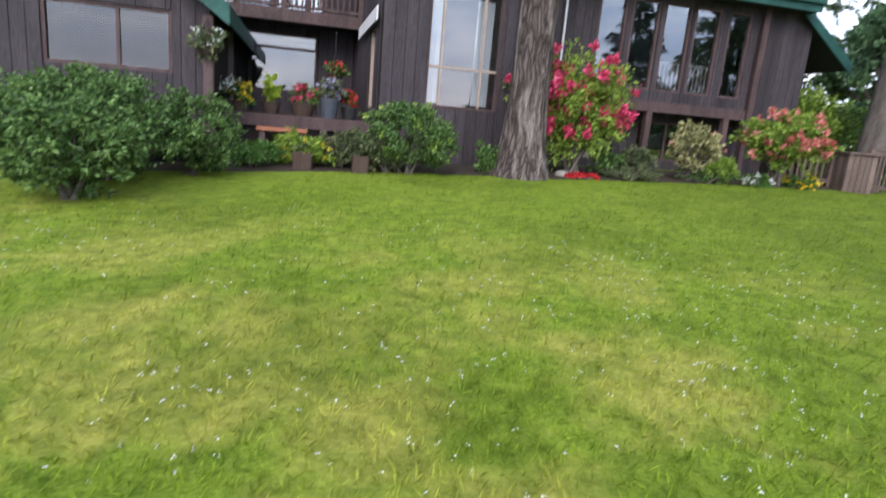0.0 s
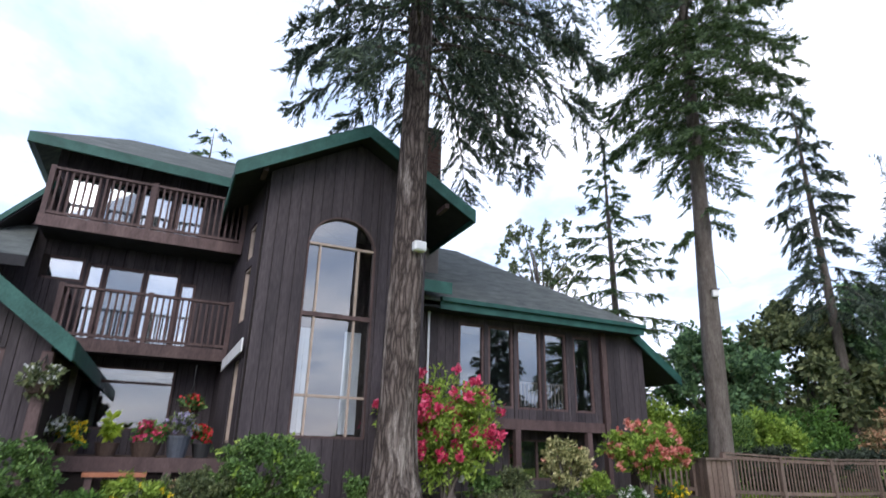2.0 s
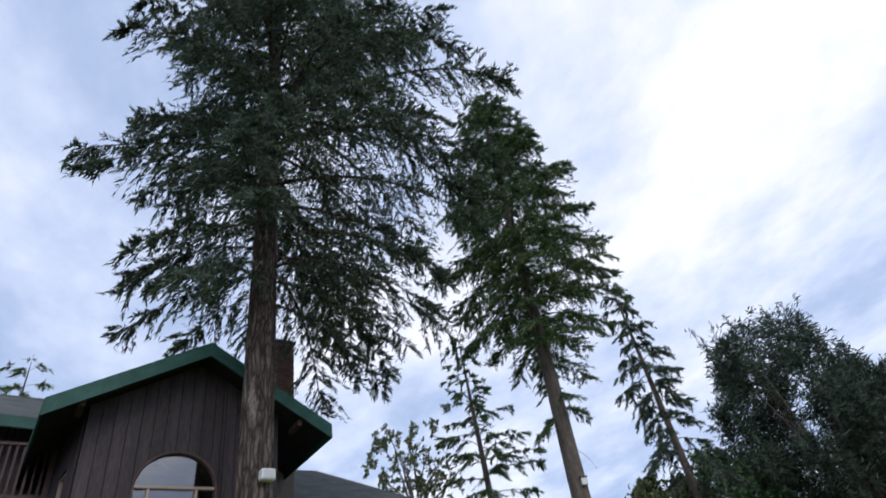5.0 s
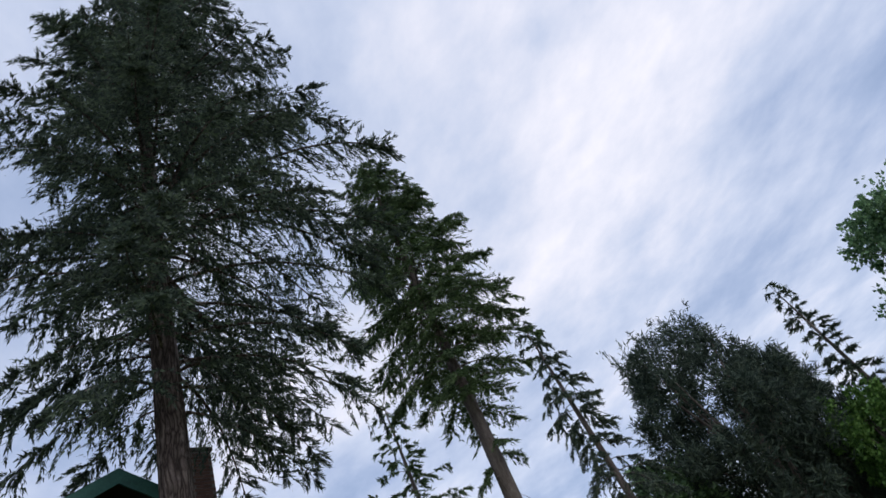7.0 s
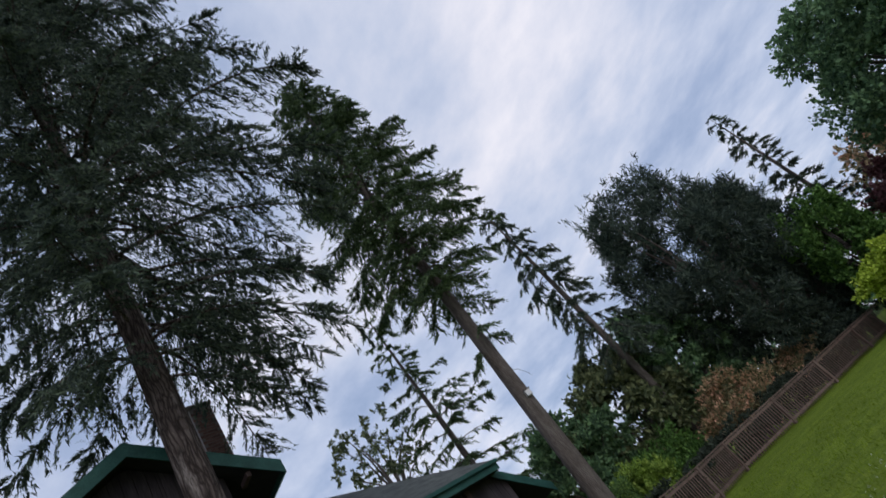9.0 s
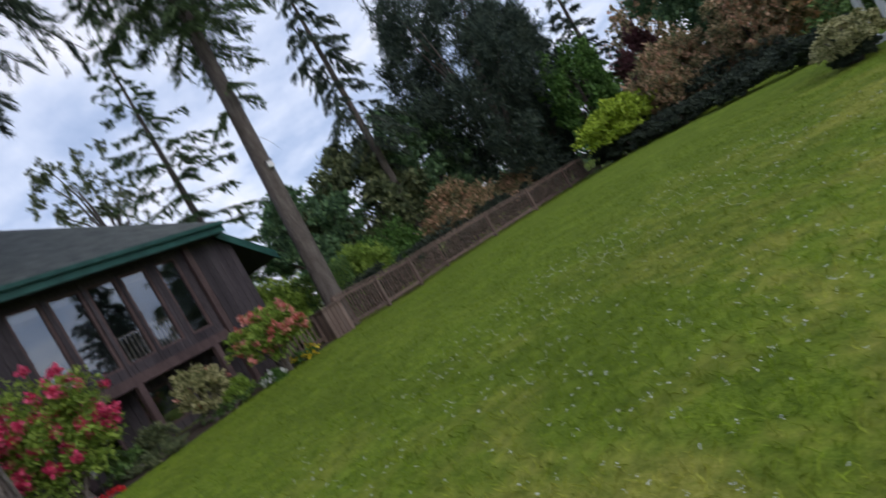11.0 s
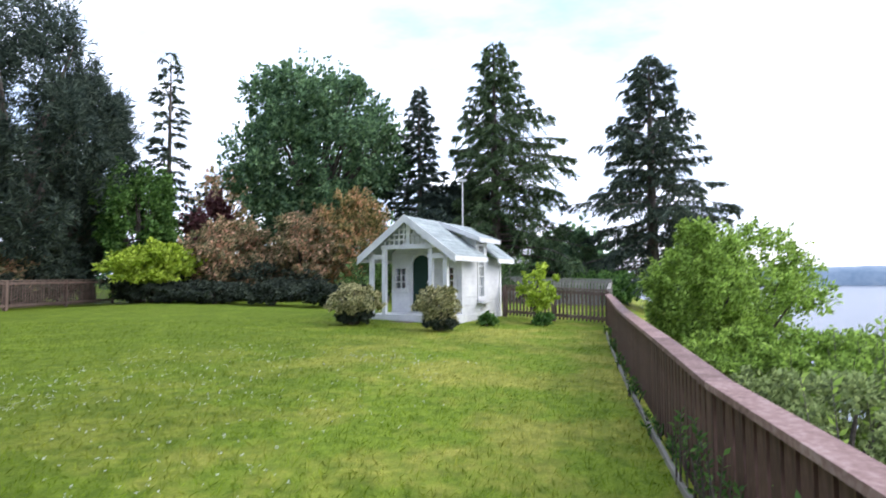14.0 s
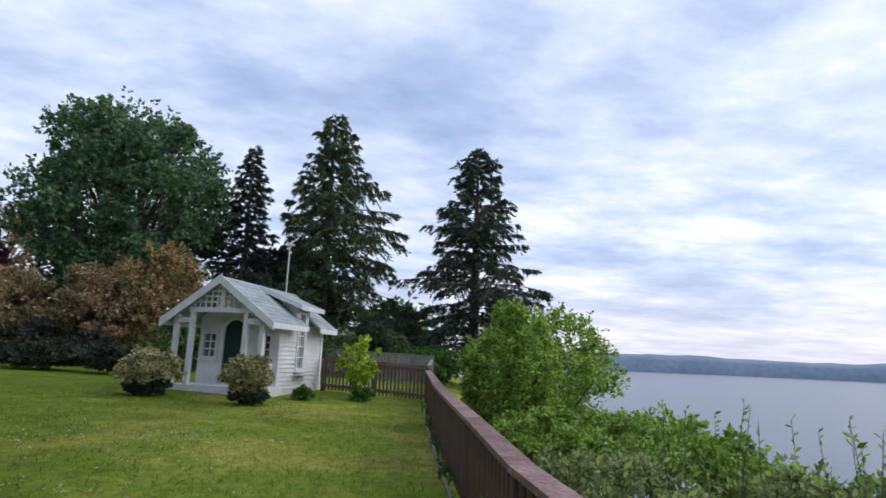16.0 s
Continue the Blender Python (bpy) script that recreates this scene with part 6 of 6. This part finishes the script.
shrub("bed_plants", "mixed low bedding plants below the deck", (-2.6, 8.4), (0.7, 0.4, 0.3), "yellowgreen", 1800, 0.1, 89, "plants", 16, ("yellow", 10, 8, 0.05), 0.3)
shrub("bed_plants", "straggly bedding plants by the stepping stones", (-2.0, 8.7), (0.6, 0.4, 0.36), "olive", 1600, 0.1, 90, "plants", 16, None, 0.3)
shrub("bed_plants", "low green ferns under the hedge", (-3.1, 7.7), (0.6, 0.4, 0.25), "green_leaf", 1600, 0.1, 91, "plants", 16, None, 0.3)

# ---- pots and baskets on the deck ----
def on_deck(s, d):
    a = radians(25)
    return (-1.43 + s * math.cos(a) - d * math.sin(a), 10.2 + s * math.sin(a) + d * math.cos(a))


def potted(name, label, s, d, z, r, h, mat, plant, petals, seed, leaf=0.09, count=500, ph=0.28, pw=0.3):
    x, y = on_deck(s, d)
    rng = np.random.default_rng(seed)
    t = thing(name, label, "planter", Matrix.Translation((x, y, z)))
    bm = bmesh.new()
    lathe(bm, ((r * 0.75, 0), (r * 0.95, h * 0.6), (r, h * 0.9), (r * 1.08, h * 0.9), (r * 1.08, h), (r * 0.92, h), (r * 0.9, h * 0.9)), 16)
    part("pot", bm, M[mat], t, smooth=False)
    cl = lobes(rng, 10, (0, 0, h + ph * 0.6), (pw, pw, ph), 0.6)
    p, v = fill(rng, cl, count)
    leaves("foliage", p, leaf, M[plant], t, 0.4, v, rng, jitter=0.9)
    if petals:
        k = p[rng.integers(0, count, 260)] + np.array((0, 0, 0.03))
        tagged(leaves("petals", k, 0.07, M[petals], t, 0.9, None, rng), kind="stuff")
    return t


potted("barrel_planter", "half barrel with white flowers", -3.3, -0.05, 1.43, 0.24, 0.2, "barrel", "olive", "whitepetal", 101, count=1200, ph=0.3, pw=0.62)
potted("barrel_planter", "brown tub with yellow pansies", -2.95, -0.02, 1.43, 0.18, 0.2, "barrel", "green_leaf", "yellow", 102, pw=0.34)
potted("grass_planter", "brown tub with yellow ornamental grass", -2.4, 0.15, 1.43, 0.18, 0.22, "barrel", "lime", None, 103, 0.16, 130, 0.32, 0.12)
potted("barrel_planter", "brown barrel with pink and red flowers", -1.8, 0.0, 1.43, 0.24, 0.24, "barrel", "green_leaf", "pink", 104, pw=0.4)
potted("glazed_pot", "grey glazed pot with lavender flowers", -1.3, -0.1, 1.43, 0.19, 0.36, "greypot", "olive", "lavender", 105)
potted("small_pot", "dark pot with red flowers", -0.9, 0.1, 1.43, 0.16, 0.24, "dark", "green_leaf", "red", 106, 0.08, 300, 0.2, 0.2)


def hanging(label, s, d, z, petals, plant, seed, top):
    x, y = on_deck(s, d)
    rng = np.random.default_rng(seed)
    t = thing("hanging_basket", label, "basket", Matrix.Translation((x, y, z)))
    bm = bmesh.new()
    lathe(bm, ((0.05, -0.17), (0.13, -0.13), (0.19, -0.02), (0.2, 0.0), (0.17, 0.0)), 14)
    part("basket", bm, M["barrel"], t)
    for k in range(3):
        a = 2.1 * k
        bar("chain", M["dark"], t, (0.19 * math.cos(a), 0.19 * math.sin(a), 0), (0, 0, 0.42), 0.01, 0.01)
    bar("hanger", M["dark"], t, (0, 0, 0.42), (0, 0, top - z), 0.012, 0.012)
    cl = lobes(rng, 10, (0, 0, 0.05), (0.34, 0.34, 0.26), 0.6)
    p, v = fill(rng, cl, 600)
    leaves("foliage", p, 0.1, M[plant], t, 0.4, v, rng, jitter=0.9)
    tagged(leaves("petals", p[:170] + np.array((0, 0, 0.05)), 0.06, M[petals], t, 0.9, None, rng), kind="stuff")


hanging("hanging basket with white trailing flowers", -3.3, -1.5, 2.42, "whitepetal", "olive", 111, 2.76)
hanging("hanging basket with red flowers and trailing leaves", -1.15, 1.2, 2.35, "red", "hedge", 112, 3.2)
for i, (x, y, w_) in enumerate(((-2.45, 8.2, 0.17), (-1.5, 8.5, 0.15))):
    pb = thing("wooden_planter", "small brown wooden planter box in the bed", "planter", Matrix.Translation((x, y, height(x, y))) @ pose(0, 0, 0, 0, 0, 20), "bed planters")
    for k in range(4):
        side = boxes("side", M["barrel"], pb, (-w_, w_, -w_, -w_ + 0.025, -0.02, 0.3))
        side.matrix_local = pose(0, 0, 0, 0, 0, 90 * k)
    boxes("earth", M["soil"], pb, (-w_ + 0.03, w_ - 0.03, -w_ + 0.03, w_ - 0.03, 0.0, 0.25))
    rng = np.random.default_rng(300 + i)
    p, v = fill(rng, lobes(rng, 8, (0, 0, 0.38), (0.2, 0.2, 0.14)), 260)
    leaves("foliage", p, 0.08, M["olive"], pb, 0.3, v, rng)
shrub("bed_plants", "reddish-brown bedding plants by the deck", (-2.2, 9.0), (0.5, 0.35, 0.3), "rust", 2600, 0.06, 171, "plants", 60, None, 0.3)
shrub("bed_plants", "grey-green straggly plants by the planters", (-1.1, 8.8), (0.5, 0.3, 0.36), "olive", 3000, 0.06, 172, "plants", 60, None, 0.3)
shrub("bed_plants", "yellowish tufts under the deck's edge", (-2.9, 8.7), (0.45, 0.3, 0.35), "yellowgreen", 2600, 0.07, 173, "plants", 60, None, 0.25)
shrub("bed_plants", "low plants along the lawn's edge", (-3.4, 8.0), (0.7, 0.3, 0.24), "hedge", 3600, 0.05, 174, "plants", 60, None, 0.4)
shrub("bed_plants", "low plants at the bed's front", (3.4, 11.1), (0.7, 0.25, 0.16), "olive", 2600, 0.05, 175, "plants", 60, None, 0.4)
shrub("bed_plants", "low mixed plants at the bed's front", (5.0, 11.9), (0.8, 0.25, 0.16), "hedge", 2600, 0.05, 176, "plants", 60, None, 0.4)

stone = thing("garden_stone", "pale rounded stone at the edge of the bed", "stone", Matrix.Translation((2.0, 10.62, height(2.0, 10.62))))
bm = bmesh.new()
lathe(bm, ((0.1, -0.04), (0.15, 0.03), (0.13, 0.1), (0.06, 0.14)), 9)
part("stone_body", bm, M["edging"], stone, smooth=True)
bird = thing("garden_ornament", "small white garden ornament standing in the bed", "ornament", Matrix.Translation((2.45, 11.2, height(2.45, 11.2))))
bm = bmesh.new()
tube(bm, [(0, 0, 0.0), (0, 0, 0.42)], (0.012, 0.012), 6)
part("stake", bm, M["dark"], bird)
bm = bmesh.new()
tube(bm, [(-0.07, 0, 0.4), (-0.02, 0, 0.43), (0.04, 0, 0.52), (0.06, 0, 0.58), (0.1, 0, 0.58)], (0.015, 0.055, 0.045, 0.028, 0.008), 9)
part("bird_body", bm, M["white"], bird, "white painted bird figure", smooth=True)

# ---- bluff scrub beyond the sea fence ----
shrub("seaside_tree", "bright green leafy tree rising beyond the fence", (12.5, -3.35), (1.2, 0.8, 1.15), "seashrub", 34000, 0.06, 121, "tree", 110, None, 0.5, "", 8, 0.1, 0.66)
shrub("seaside_tree", "green leafy shrub beyond the fence", (14.4, -4.5), (1.8, 1.4, 1.35), "seashrub", 30000, 0.07, 122, "tree", 100, None, 0.5, "", 8, 0.2, 0.66)
shrub("scrub_bush", "bright low leaves behind the rail", (14.5, -3.1), (2.2, 0.4, 0.3), "seashrub", 12000, 0.055, 129, "shrub", 70)
shrub("scrub_bush", "green scrub between the rail and the tree", (10.4, -3.2), (1.6, 0.7, 0.5), "seashrub", 22000, 0.055, 123, "shrub", 70)
shrub("scrub_bush", "grey-green scrub close to the fence", (7.6, -3.0), (1.6, 0.75, 0.48), "bluff", 22000, 0.048, 124, "shrub", 80)
shrub("scrub_bush", "dull green scrub on the bluff's edge", (5.8, -3.1), (1.3, 0.8, 0.42), "bluff", 19000, 0.048, 125, "shrub", 80)
shrub("scrub_bush", "green scrub beyond the rail", (9.3, -4.2), (1.9, 1.1, 0.78), "seashrub", 24000, 0.06, 126, "shrub", 80)
shrub("scrub_bush", "leafy scrub on the slope", (6.9, -4.2), (1.6, 0.9, 0.8), "bluff", 22000, 0.055, 127, "shrub", 80)
shrub("scrub_bush", "tangled scrub at the bluff's brink", (4.4, -3.1), (1.2, 0.8, 0.36), "bluff", 15000, 0.046, 128, "shrub", 80)


def sprigs(label, at, n, H, seed, wide=(0.5, 0.35), leaf=0.058, mat="seashrub", bend=0.12):
    """Slender upright shoots with single leaves."""
    rng = np.random.default_rng(seed)
    t = thing("leafy_shoots", label, "shrub", Matrix.Translation((at[0], at[1], height(*at))))
    bm = bmesh.new()
    P, Dv = [], []
    for _ in range(n):
        x, y = rng.normal() * wide[0], rng.normal() * wide[1]
        h = H * rng.uniform(0.6, 1.05)
        lx, ly = rng.normal() * bend, rng.normal() * bend * 0.5
        pts = [(x + lx * q * q, y + ly * q * q, h * q) for q in (0, 0.35, 0.7, 1.0)]
        tube(bm, pts, (0.008, 0.006, 0.004, 0.002), 4)
        for q in np.linspace(0.2, 1.0, 26):
            P.append((x + lx * q * q, y + ly * q * q, h * q))
            a = rng.uniform(0, 6.28)
            Dv.append((math.cos(a), math.sin(a), 0.8))
    tagged(part("stem_growth", bm, M["bark2"], t), kind="stuff")
    leaves("foliage", P, leaf, M[mat], t, 0.42, Dv, rng, jitter=0.2)


sprigs("slender leafy shoots rising from the scrub", (6.3, -3.55), 20, 1.45, 141)
sprigs("leafy shoots at the bluff's brink", (7.3, -3.4), 12, 1.45, 142)
sprigs("leafy shoots beyond the rail", (5.7, -3.6), 20, 1.45, 143)
sprigs("tall leafy shoots on the slope", (8.6, -3.6), 20, 1.3, 144)
for k, x in enumerate((4.9, 5.7, 6.9, 8.3, 9.8, 11.6, 13.8, 16.2)):
    sprigs("weeds and ivy at the foot of the board fence", (x, fence_y(x) + 0.07), 13 if k < 3 else 8, 0.6 if k < 3 else 0.22, 150 + k, (0.42, 0.03), 0.045, "green_leaf", 0.1)


edging = thing("lawn_edging", "pale grey weathered edging strip along the board fence", "edging")
ex = [2.6 + 1.2 * i for i in range(13)]
for p, q in zip(ex, ex[1:]):
    ya, yb = fence_y(p) + 0.1, fence_y(q) + 0.1
    bm = bmesh.new()
    beam(bm, (p, ya, height(p, ya) + 0.005), (q - 0.008, yb, height(q, yb) + 0.005), 0.03, 0.09)
    part("board", bm, M["edging"], edging)


# ---- grass ----
def grass():
    rng = np.random.default_rng(9)
    n = 200000
    r = 16.0 * rng.uniform(0, 1, n) ** 1.2
    inner = r < 2.0
    r[inner] = 2.0 * np.sqrt(rng.uniform(0, 1, inner.sum()))
    thin = inner & (rng.uniform(0, 1, n) > 0.42)
    r, n = r[~thin], n - int(thin.sum())
    a = rng.uniform(0, 2 * np.pi, n)
    x, y = 2.2 + r * np.cos(a), -0.8 + r * np.sin(a)
    keep = (y > -1.92 - 0.04 * np.maximum(x - 6.8, 0)) & (y < 9.2 + 0.5 * x) & ~((x < -2.0) & (y > 4.6))
    x, y = x[keep], y[keep]
    z = np.array([height(p, q) for p, q in zip(x, y)])
    pts = np.stack([x, y, z - 0.005], 1)
    d = np.zeros_like(pts)
    d[:, 2] = 1
    g = leaves("grass", pts, 0.06, M["blades"], None, 0.15, d, rng, jitter=0.85)
    tagged(g, "short uneven grass blades of the lawn", "grass", kind="stuff")
    m = 1500
    cx, cy = np.where(rng.uniform(size=260) < 0.75, rng.uniform(2.5, 12, 260), rng.uniform(-3.5, 3, 260)), rng.uniform(0.2, 4.8, 260)
    k = rng.integers(0, 260, m)
    fx, fy = cx[k] + rng.normal(size=m) * 0.34, np.maximum(cy[k] + rng.normal(size=m) * 0.28, -0.6)
    fz = np.array([height(p, q) for p, q in zip(fx, fy)]) + 0.035
    pp = np.repeat(np.stack([fx, fy, fz], 1), 5, 0) + rng.normal(size=(m * 5, 3)) * 0.006
    c = leaves("clover_flowers", pp, 0.0095, M["whitepetal"], None, 0.8, None, rng)
    tagged(c, "scattered small white clover flowers in the lawn", "flowers", kind="stuff")


grass()
